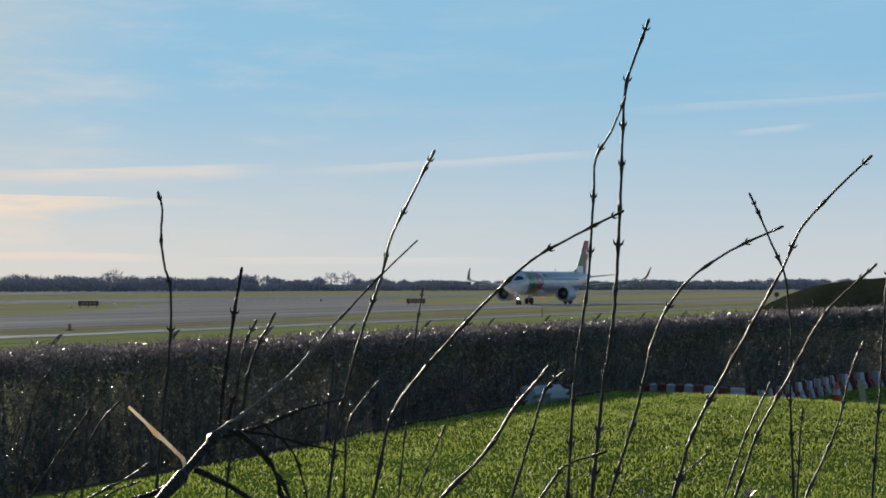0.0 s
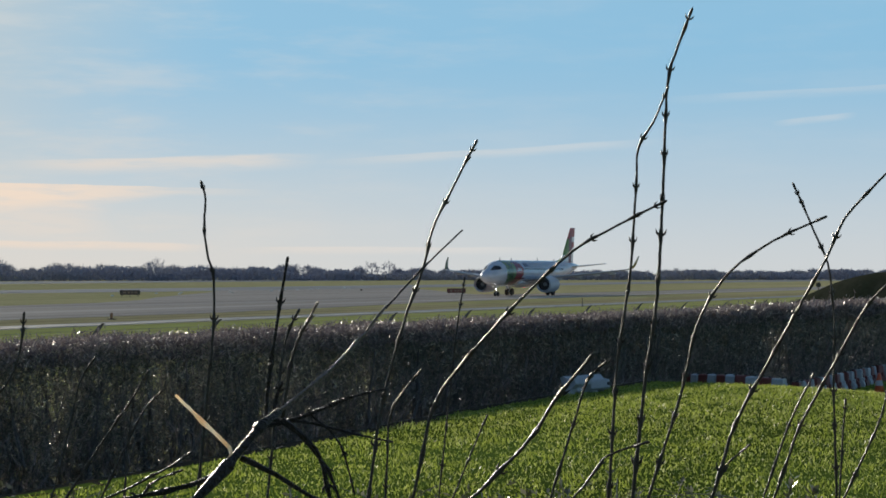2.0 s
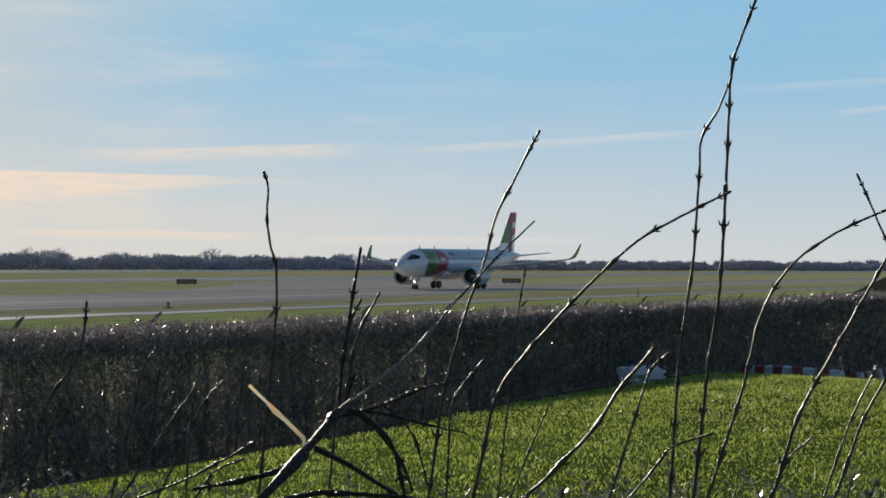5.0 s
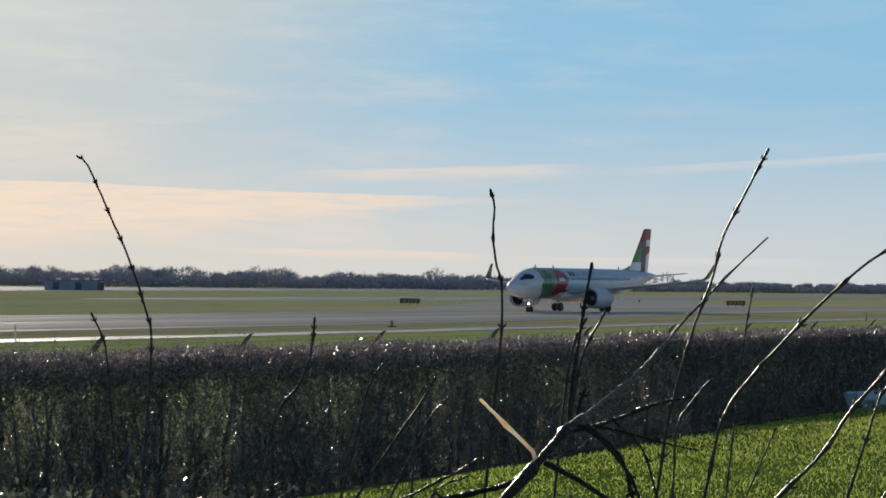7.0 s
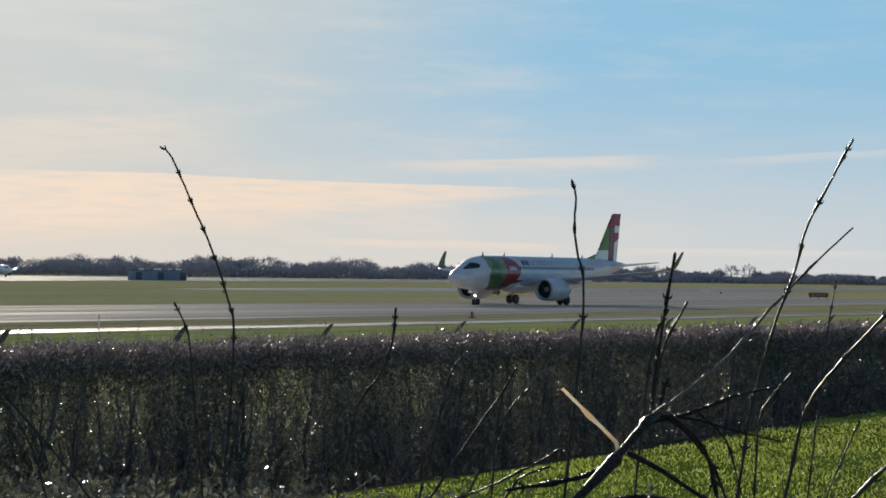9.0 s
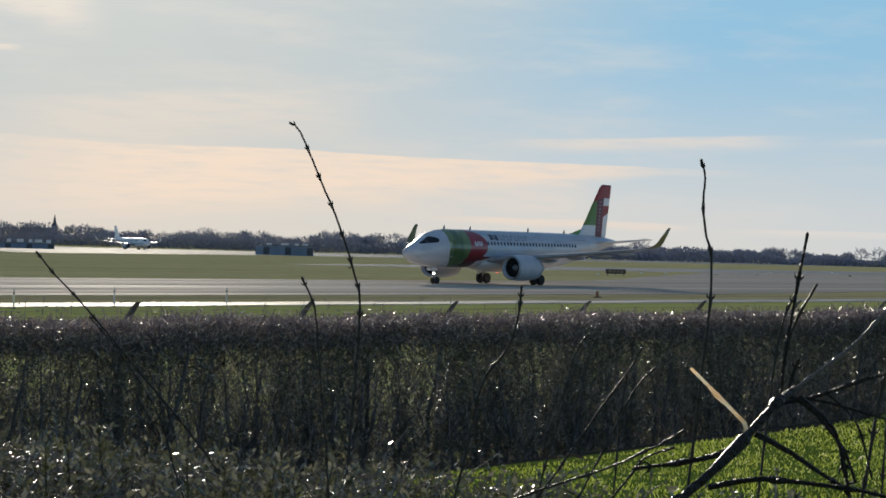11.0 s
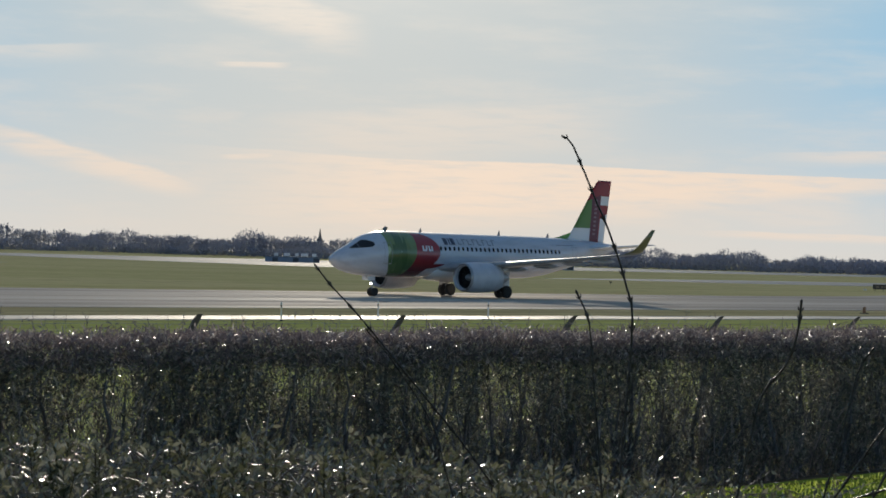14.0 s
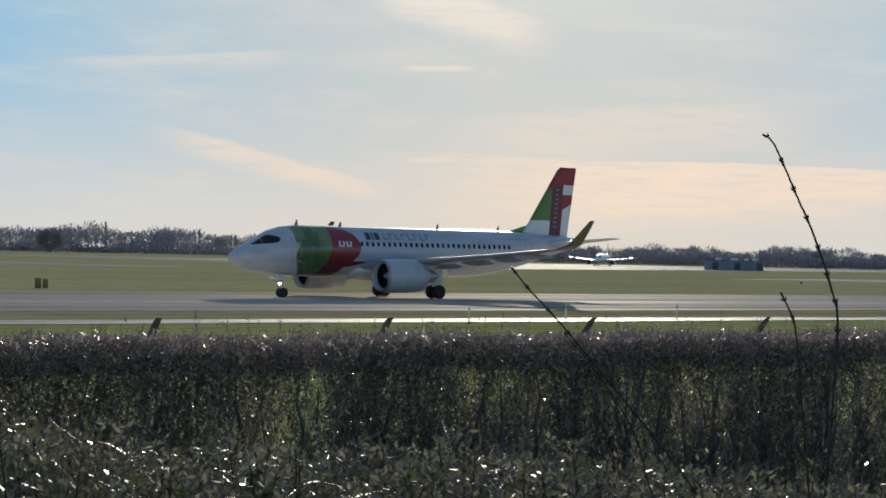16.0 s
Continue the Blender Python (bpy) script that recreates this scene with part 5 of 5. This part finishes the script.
def shoot(points, r0, r1, rooted, parent, mat, node_gap, buds):
    """A tapering shoot with swollen nodes, opposite buds and a tip bud."""
    if rooted:
        x, y, z = points[0]
        down = (Vector(points[0]) - Vector(points[1])).normalized()
        reach = (z - ground_height(x, y)) * 0.45
        mid = Vector(points[0]) + down * min(reach, 0.5)
        foot = mid + (down + Vector((0, 0, -1.6))).normalized() * 0.6
        base = Vector((foot.x, foot.y, min(ground_height(foot.x, foot.y) - 0.02, foot.z - 0.1)))
        points = [base, foot, mid] + list(points)
    pts = curve_points(points, node_gap / 5)
    total = sum((b - a).length for a, b in zip(pts, pts[1:]))
    run, since, radii, nodes = 0.0, 0.0, [], []
    for i, p in enumerate(pts):
        if i:
            run += (p - pts[i - 1]).length
            since += (p - pts[i - 1]).length
        r = r0 + (r1 - r0) * (run / total) ** 0.8
        if since > node_gap * (0.8 + 0.4 * rng.random()) and i < len(pts) - 2:
            since = 0.0
            nodes.append((i, r))
            radii.append(r * 1.65)
        else:
            radii.append(r * (1 + rng.uniform(-0.04, 0.04)))
    jog = [p + Vector((rng.uniform(-1, 1), rng.uniform(-1, 1), rng.uniform(-1, 1))) * r1 * 0.25 for p in pts]
    bm = tube(jog, radii, 7)
    if buds:
        spin = rng.uniform(0, 3)
        for i, r in nodes + [(len(pts) - 2, r1)]:
            d = (pts[i + 1] - pts[i - 1]).normalized()
            q = d.to_track_quat("Z", "X")
            spin += math.pi / 2
            for s in (0, math.pi):
                out = q @ Vector((math.cos(spin + s), math.sin(spin + s), 0))
                grow = tube([pts[i] + out * r * 0.5, pts[i] + out * r * 2.5 + d * r * 1.3, pts[i] + out * r * 3.5 + d * r * 4.2], [r * 1.0, r * 0.8, r * 0.12], 5)
                me = bpy.data.meshes.new("tmp")
                grow.to_mesh(me)
                grow.free()
                bm.from_mesh(me)
                bpy.data.meshes.remove(me)
        tip = tube([pts[-2], pts[-1], pts[-1] + d * r1 * 1.5, pts[-1] + d * r1 * 3], [r1, r1 * 1.35, r1 * 1.2, r1 * 0.1], 6)
        me = bpy.data.meshes.new("tmp")
        tip.to_mesh(me)
        tip.free()
        bm.from_mesh(me)
        bpy.data.meshes.remove(me)
    return part("shoot" if parent == shrub else "branch", bm, mat, parent, smooth=True)


def stem(points, r0, r1, rooted=True):
    return shoot(points, r0 * 1.03, r1 * 0.8, rooted, shrub, STEM_BARK, 0.095, True)


stem([(3.924, 1.536, 3.342), (3.952, 1.520, 3.570), (3.969, 1.496, 3.773), (3.969, 1.480, 4.039), (3.958, 1.466, 4.241), (3.958, 1.446, 4.313), (3.959, 1.409, 4.405)], 0.0085, 0.0035)
stem([(3.867, 1.571, 3.346), (3.895, 1.562, 3.622), (3.910, 1.537, 3.823), (3.911, 1.523, 4.012), (3.908, 1.516, 4.100), (3.917, 1.484, 4.155), (3.922, 1.452, 4.231)], 0.0075, 0.0030)
stem([(3.158, 1.676, 3.415), (3.187, 1.652, 3.566), (3.218, 1.604, 3.651), (3.271, 1.503, 3.775), (3.311, 1.414, 3.865), (3.337, 1.351, 3.905), (3.374, 1.253, 3.958)], 0.0075, 0.0028)
stem([(3.436, 1.934, 3.373), (3.461, 1.920, 3.540), (3.492, 1.883, 3.718), (3.513, 1.846, 3.837), (3.520, 1.830, 3.912), (3.536, 1.795, 3.992), (3.555, 1.743, 4.099)], 0.0070, 0.0030)
stem([(3.267, 2.249, 3.387), (3.276, 2.238, 3.542), (3.286, 2.227, 3.695), (3.288, 2.226, 3.742), (3.290, 2.227, 3.789), (3.290, 2.230, 3.825), (3.286, 2.239, 3.854), (3.284, 2.244, 3.886), (3.284, 2.248, 3.914), (3.286, 2.248, 3.946), (3.288, 2.247, 3.967), (3.289, 2.249, 3.989), (3.286, 2.256, 4.013)], 0.0055, 0.0030)
stem([(3.351, 2.131, 3.373), (3.375, 2.125, 3.563), (3.390, 2.113, 3.682), (3.405, 2.091, 3.742)], 0.0042, 0.0030)
stem([(3.378, 2.113, 3.516), (3.398, 2.097, 3.658), (3.426, 2.057, 3.758)], 0.0045, 0.0028, False)
stem([(3.901, 1.485, 3.347), (3.941, 1.432, 3.548), (3.962, 1.397, 3.710), (3.983, 1.340, 3.814), (4.005, 1.274, 3.871), (4.025, 1.208, 3.910), (4.046, 1.134, 3.944)], 0.0078, 0.0030)
stem([(3.950, 1.355, 3.348), (3.977, 1.318, 3.486), (4.006, 1.255, 3.617), (4.028, 1.197, 3.729), (4.049, 1.132, 3.853), (4.058, 1.094, 3.938), (4.071, 1.033, 4.010), (4.088, 0.946, 4.095)], 0.0088, 0.0030)
stem([(4.319, 1.187, 3.334), (4.320, 1.193, 3.560), (4.323, 1.191, 3.666), (4.326, 1.192, 3.719), (4.327, 1.198, 3.772), (4.328, 1.204, 3.829), (4.327, 1.214, 3.862), (4.323, 1.237, 3.916), (4.323, 1.248, 3.942), (4.320, 1.266, 3.985), (4.316, 1.286, 4.030)], 0.0060, 0.0028)
stem([(3.992, 1.227, 3.349), (4.020, 1.183, 3.487), (4.049, 1.114, 3.624), (4.072, 1.044, 3.754), (4.098, 0.940, 3.859)], 0.0070, 0.0030)
stem([(4.323, 1.160, 3.318), (4.356, 1.094, 3.479), (4.372, 1.064, 3.610), (4.382, 1.036, 3.680)], 0.0055, 0.0030)
stem([(4.071, 0.944, 3.355), (4.098, 0.927, 3.637), (4.103, 0.920, 3.772), (4.105, 0.912, 3.858)], 0.0070, 0.0030)
stem([(4.367, 1.365, 3.320), (4.394, 1.324, 3.455), (4.418, 1.271, 3.577)], 0.0050, 0.0030)
stem([(4.413, 1.205, 3.307), (4.427, 1.201, 3.430), (4.436, 1.196, 3.517)], 0.0045, 0.0030)
stem([(3.217, 1.562, 3.414), (3.262, 1.488, 3.501), (3.288, 1.446, 3.576), (3.308, 1.408, 3.629), (3.321, 1.383, 3.662)], 0.0060, 0.0040)
stem([(3.637, 1.603, 3.368), (3.666, 1.570, 3.501), (3.684, 1.544, 3.596), (3.700, 1.510, 3.632)], 0.0050, 0.0030)
stem([(3.113, 1.313, 3.437), (3.137, 1.273, 3.494), (3.165, 1.208, 3.519)], 0.0050, 0.0025)
stem([(3.950, 1.355, 3.348), (3.963, 1.333, 3.400), (3.983, 1.288, 3.443)], 0.0045, 0.0025)
stem([(3.478, 1.919, 3.370), (3.494, 1.919, 3.514), (3.512, 1.894, 3.573), (3.531, 1.864, 3.615)], 0.0045, 0.0025)
stem([(4.413, 2.278, 3.256), (4.441, 2.267, 3.466), (4.461, 2.251, 3.675), (4.472, 2.234, 3.807)], 0.0050, 0.0025)
stem([(3.903, 1.967, 3.323), (3.925, 1.941, 3.404), (3.948, 1.912, 3.488)], 0.0045, 0.0025)
stem([(3.736, 2.975, 3.407), (3.765, 2.955, 3.553), (3.789, 2.930, 3.609)], 0.0045, 0.0025)
stem([(4.922, 4.913, 3.020), (4.972, 4.921, 3.559), (4.955, 4.944, 3.725), (4.909, 4.989, 3.911), (4.862, 5.031, 4.051), (4.795, 5.083, 4.236), (4.769, 5.105, 4.264)], 0.0085, 0.0042)
stem([(3.951, 3.483, 3.231), (3.995, 3.462, 3.442), (4.040, 3.419, 3.529), (4.063, 3.398, 3.616), (4.071, 3.392, 3.710)], 0.0055, 0.0038)
stem([(4.167, 4.302, 3.454), (4.164, 4.313, 3.560), (4.156, 4.324, 3.631), (4.131, 4.350, 3.707)], 0.0045, 0.0038)
stem([(3.577, 2.844, 3.293), (3.637, 2.788, 3.418), (3.684, 2.738, 3.515), (3.711, 2.708, 3.584)], 0.0052, 0.0028)
stem([(3.628, 2.779, 3.293), (3.659, 2.752, 3.378), (3.699, 2.715, 3.487), (3.727, 2.681, 3.536)], 0.0050, 0.0028)
stem([(3.659, 2.738, 3.294), (3.674, 2.739, 3.419), (3.688, 2.733, 3.515)], 0.0045, 0.0028)
stem([(3.351, 2.489, 3.354), (3.399, 2.431, 3.392), (3.434, 2.387, 3.427)], 0.0050, 0.0030)
stem([(4.306, 4.899, 2.998), (4.230, 4.990, 3.150), (4.107, 5.119, 3.356), (3.960, 5.253, 3.585), (3.875, 5.322, 3.699), (3.832, 5.355, 3.765)], 0.0055, 0.0036)
stem([(4.180, 5.017, 3.034), (4.147, 5.072, 3.223), (4.049, 5.173, 3.432), (3.975, 5.239, 3.546)], 0.0035, 0.0025)
stem([(3.479, 2.576, 3.290), (3.509, 2.545, 3.346), (3.548, 2.495, 3.372)], 0.0060, 0.0030)

shoot([(1.147, 0.777, 3.657), (1.186, 0.772, 3.681), (1.223, 0.769, 3.705), (1.255, 0.772, 3.715)], 0.0076, 0.0032, True, near_bush, OLD_BARK, 0.05, False)
shoot([(1.214, 0.791, 3.680), (1.225, 0.799, 3.688), (1.226, 0.825, 3.707), (1.226, 0.850, 3.727)], 0.0018, 0.0013, False, near_bush, LIT_PEELED, 0.05, False)
shoot([(1.252, 0.775, 3.712), (1.279, 0.768, 3.727), (1.306, 0.758, 3.744), (1.334, 0.748, 3.767), (1.362, 0.736, 3.796)], 0.0016, 0.0011, False, near_bush, LIT_BARK, 0.05, False)
shoot([(1.361, 0.736, 3.794), (1.384, 0.733, 3.809), (1.407, 0.727, 3.826), (1.430, 0.721, 3.842), (1.454, 0.712, 3.860)], 0.0010, 0.0007, False, near_bush, OLD_BARK, 0.05, False)
shoot([(1.264, 0.793, 3.702), (1.277, 0.772, 3.707), (1.301, 0.735, 3.724), (1.317, 0.709, 3.731)], 0.0020, 0.0010, False, near_bush, OLD_BARK, 0.05, False)
shoot([(1.268, 0.787, 3.707), (1.284, 0.761, 3.704), (1.299, 0.734, 3.696), (1.315, 0.705, 3.689)], 0.0017, 0.0006, False, near_bush, OLD_BARK, 0.05, True)
shoot([(1.235, 0.795, 3.679), (1.245, 0.778, 3.670), (1.258, 0.755, 3.654), (1.268, 0.736, 3.641)], 0.0027, 0.0015, False, near_bush, OLD_BARK, 0.05, True)
shoot([(1.281, 0.802, 3.702), (1.285, 0.801, 3.738), (1.290, 0.796, 3.787), (1.295, 0.790, 3.834)], 0.0017, 0.0010, False, near_bush, OLD_BARK, 0.05, True)
shoot([(1.270, 0.783, 3.707), (1.279, 0.768, 3.694), (1.288, 0.748, 3.667), (1.290, 0.739, 3.645)], 0.0018, 0.0010, False, near_bush, OLD_BARK, 0.05, True)
shoot([(1.284, 0.761, 3.710), (1.294, 0.741, 3.689), (1.297, 0.729, 3.649)], 0.0010, 0.0007, False, near_bush, OLD_BARK, 0.05, True)
shoot([(1.268, 0.787, 3.708), (1.271, 0.785, 3.725), (1.273, 0.782, 3.734)], 0.0020, 0.0012, False, near_bush, OLD_BARK, 0.05, True)
shoot([(1.179, 0.770, 3.677), (1.162, 0.793, 3.665), (1.132, 0.832, 3.656)], 0.0028, 0.0012, False, near_bush, OLD_BARK, 0.05, True)
shoot([(1.189, 0.807, 3.640), (1.213, 0.773, 3.648), (1.244, 0.721, 3.644), (1.268, 0.675, 3.636)], 0.0026, 0.0012, False, near_bush, OLD_BARK, 0.05, True)
shoot([(1.232, 0.755, 3.711), (1.243, 0.731, 3.687), (1.245, 0.720, 3.649), (1.245, 0.717, 3.632)], 0.0022, 0.0012, False, near_bush, OLD_BARK, 0.05, True)

# leafy shrub with glossy leaves at the near edge of the lawn
SHRUB_LEAF = leaf_material("glossy_shrub_leaves", ((0.055, 0.060, 0.034), (0.10, 0.105, 0.062), (0.26, 0.25, 0.19)), 0.32, 0.30, 0.7)
SHRUB_TWIG = leaf_material("shrub_twigs", ((0.13, 0.10, 0.09), (0.22, 0.175, 0.16), (0.34, 0.28, 0.25)), 0.32, 0.0, 0.6)
GLOSSY_TWIG = material("glossy_twig_bark", (0.16, 0.115, 0.09), 0.28, 0.0, (0.10, 0.07, 0.055), 25.0, 200.0, bump=0.2, wear=0.3)
rs = np.random.RandomState(41)
leafy = tagged(new("leafy_shrub"), "low evergreen shrub with small glossy dark leaves", "shrub")


def shrub_top(deg, d):
    """Height of the shrub's uneven top at azimuth deg and distance d."""
    drop = np.interp(deg, [14, 21, 26, 38, 44, 50, 58, 66, 80], [5.15, 5.65, 6.4, 6.5, 7.0, 7.2, 7.35, 7.1, 7.2])
    return 3.82 - np.tan(np.radians(drop)) * d


n_twig = 1500
deg = rs.uniform(14, 52, n_twig)
extra = rs.uniform(52, 80, 240)
deg = np.concatenate([deg, extra])
n_twig = len(deg)
d = rs.uniform(6.0, 8.6, n_twig)
top = shrub_top(deg, 7.4) + rs.normal(size=n_twig) * 0.045 - (d - 7.4) * 0.04
length = rs.uniform(0.25, 0.6, n_twig)
a = np.radians(deg)
way = rs.normal(size=(n_twig, 3)) * np.array([0.55, 0.55, 0.1]) + np.array([0.15, -0.1, 0.75])
way /= np.linalg.norm(way, axis=1, keepdims=True)
tip = np.stack([np.sin(a) * d, np.cos(a) * d, top], 1)
base = tip - way * length[:, None]
tagged(quads("twig_mass", slivers(rs, base, way, length, rs.uniform(0.004, 0.008, n_twig)), SHRUB_TWIG, leafy), kind="stuff")
each = 15
u = np.repeat(rs.uniform(0, 1, (n_twig, each)), 1, 0).reshape(-1)
b = np.repeat(base, each, 0) + np.repeat(way * length[:, None], each, 0) * u[:, None]
w = np.repeat(way, each, 0) * 0.7 + rs.normal(size=(n_twig * each, 3)) * 0.8
w /= np.linalg.norm(w, axis=1, keepdims=True)
s = np.cross(w, rs.normal(size=w.shape))
s /= np.linalg.norm(s, axis=1, keepdims=True)
ln, wd = rs.uniform(0.022, 0.052, len(w))[:, None], rs.uniform(0.006, 0.011, len(w))[:, None]
tagged(quads("leaf_mass", np.stack([b, b + w * ln * 0.45 + s * wd, b + w * ln, b + w * ln * 0.45 - s * wd], 1), SHRUB_LEAF, leafy), kind="stuff")
# arching bare twigs over the top
for i in range(290):
    q = radians(rs.uniform(15, 56) if i < 270 else rs.uniform(56, 80))
    dd = rs.uniform(6.0, 7.6)
    zt = float(shrub_top(math.degrees(q), 7.2)) + rs.uniform(-0.08, 0.05)
    mid = Vector((math.sin(q) * dd, math.cos(q) * dd, zt))
    out = Vector((rs.uniform(-1, 1), rs.uniform(-0.6, 0.6), 0)) * rs.uniform(0.15, 0.42)
    pts = curve_points([mid - out - Vector((0, 0, rs.uniform(0.05, 0.25))), mid, mid + out + Vector((0, 0, rs.uniform(-0.15, 0.1)))], 0.07)
    part("twig", tube(pts, [0.0032 - 0.0022 * j / len(pts) for j in range(len(pts))], 5), GLOSSY_TWIG, leafy, smooth=True)
# dense inside, and the stems that carry it
n = 24000
deg = rs.uniform(14, 52, n)
d = rs.uniform(5.9, 8.7, n)
a = np.radians(deg)
z = 1.45 + (shrub_top(deg, 7.4) - 0.10 - 1.45) * rs.uniform(0.0, 1, n) ** 0.5
base = np.stack([np.sin(a) * d, np.cos(a) * d, z], 1)
tagged(quads("inner_leaf_mass", slivers(rs, base, rs.normal(size=(n, 3)), rs.uniform(0.03, 0.065, n), rs.uniform(0.010, 0.019, n)), SHRUB_LEAF, leafy), kind="stuff")
for i in range(60):
    q = radians(rs.uniform(14, 78))
    dd = rs.uniform(6.2, 8.4)
    x, y = math.sin(q) * dd, math.cos(q) * dd
    zt = float(shrub_top(math.degrees(q), 7.4)) - 0.15
    part("stem", tube([(x, y, ground_height(x, y) - 0.03), (x + rs.uniform(-0.1, 0.1), y + rs.uniform(-0.1, 0.1), (zt + 1.3) / 2), (x + rs.uniform(-0.2, 0.2), y + rs.uniform(-0.2, 0.2), zt)], [0.014, 0.010, 0.006], 5), STEM_BARK, leafy)


def sprig(deg, drop, d, high):
    """An upright leafy sprig whose tip is at azimuth deg, drop degrees below the level, d metres off."""
    q = radians(deg)
    tip = Vector((math.sin(q) * d, math.cos(q) * d, 3.82 - math.tan(radians(drop)) * d))
    foot = tip + Vector((rs.uniform(-0.06, 0.06), rs.uniform(-0.06, 0.06), -high))
    ground_at = Vector((foot.x, foot.y, ground_height(foot.x, foot.y) - 0.02))
    part("sprig_stem", tube([ground_at, foot, tip], [0.006, 0.004, 0.0015], 5), STEM_BARK, leafy)
    n = 46
    u = np.sort(rs.uniform(0.1, 1, n))
    b = np.array(foot) + (np.array(tip) - np.array(foot)) * u[:, None]
    ang = np.arange(n) * 2.4
    w = np.stack([np.cos(ang), np.sin(ang), np.full(n, 1.1)], 1) + rs.normal(size=(n, 3)) * 0.2
    w /= np.linalg.norm(w, axis=1, keepdims=True)
    s = np.cross(w, np.array([0, 0, 1.0]) + rs.normal(size=(n, 3)) * 0.4)
    s /= np.linalg.norm(s, axis=1, keepdims=True)
    ln, wd = rs.uniform(0.025, 0.045, n)[:, None], rs.uniform(0.006, 0.010, n)[:, None]
    quads("sprig_leaf_mass", np.stack([b, b + w * ln * 0.5 + s * wd, b + w * ln, b + w * ln * 0.5 - s * wd], 1), SHRUB_LEAF, leafy)


for deg, drop, d, high in ((65.3, 6.5, 6.0, 0.30), (66.0, 6.9, 6.1, 0.25), (67.7, 7.0, 6.0, 0.22), (64.6, 6.95, 5.9, 0.2), (73.3, 6.1, 6.2, 0.22), (73.9, 6.4, 6.2, 0.2), (70.5, 7.0, 6.0, 0.2), (58.6, 7.15, 6.0, 0.2), (27.5, 5.6, 7.0, 0.28), (33.5, 5.75, 6.8, 0.28), (34.6, 6.0, 6.9, 0.25), (37.5, 5.75, 6.8, 0.28), (38.6, 6.1, 6.8, 0.25), (43.0, 6.3, 6.8, 0.25)):
    sprig(deg, drop, d, high)
for k in range(84):
    deg = rs.uniform(14, 47)
    fall = float(np.interp(deg, [14, 21, 26, 38, 44, 50], [5.0, 5.5, 6.15, 6.2, 6.7, 7.0])) + rs.uniform(-0.35, 0.7)
    sprig(deg, fall, rs.uniform(6.0, 7.6), rs.uniform(0.22, 0.36))


# ---- what moves ----
JET_ROWS = (
    (0.0, 293.0, 132.2, 179.0), (1.5, 276.6, 132.9, 179.4), (3.0, 255.3, 133.2, 179.6), (5.5, 219.5, 133.8, 179.5), (7.0, 199.8, 134.4, 179.6),
    (9.0, 170.9, 134.2, 180.4), (12.5, 119.0, 132.8, 182.4), (14.0, 97.6, 132.3, 183.2), (16.0, 69.0, 131.7, 183.7))
FAR_ROWS = ((0.0, 450.1, 585.0, 265.0), (9.5, 462.3, 575.5, 264.0), (12.5, 464.1, 572.4, 252.0), (16.0, 462.1, 573.1, 222.0))


def along(rows, t):
    """A smooth way through rows of (t, x, y, heading)."""
    k = 0
    while k < len(rows) - 2 and rows[k + 1][0] <= t:
        k += 1
    a, b = rows[k], rows[k + 1]
    u = (t - a[0]) / (b[0] - a[0])

    def slope(i, c):
        lo, hi = rows[max(i - 1, 0)], rows[min(i + 1, len(rows) - 1)]
        return (hi[c] - lo[c]) / (hi[0] - lo[0])

    out = []
    for c in (1, 2, 3):
        m0, m1, d = slope(k, c), slope(k + 1, c), b[0] - a[0]
        out.append((2 * u ** 3 - 3 * u * u + 1) * a[c] + (u ** 3 - 2 * u * u + u) * d * m0 + (3 * u * u - 2 * u ** 3) * b[c] + (u ** 3 - u * u) * d * m1)
    return out


def motions():
    for thing, wheels, rows in ((jet, jet_wheels, JET_ROWS), (far_jet, far_wheels, FAR_ROWS)):
        steps = [i * 0.25 for i in range(65)]
        walk(thing, [(t, pose(x, y, 0.035 if thing == jet else 0.055, 0, 0, h)) for t in steps for x, y, h in [along(rows, t)]])
        for wheel, radius in zip(wheels, (0.39, 0.585, 0.585)):
            turn, last, keys = 0.0, along(rows, 0.0), []
            at = wheel.location.copy()
            for i in range(481 if thing == jet else 2):
                t = i / 30 if thing == jet else i * 16.0
                here = along(rows, t)
                turn += math.hypot(here[0] - last[0], here[1] - last[1]) / radius if thing == jet else 0.0
                last = here
                keys.append((t, Matrix.Translation(at) @ Matrix.Rotation(turn, 4, "Y")))
            walk(wheel, keys)


motions()
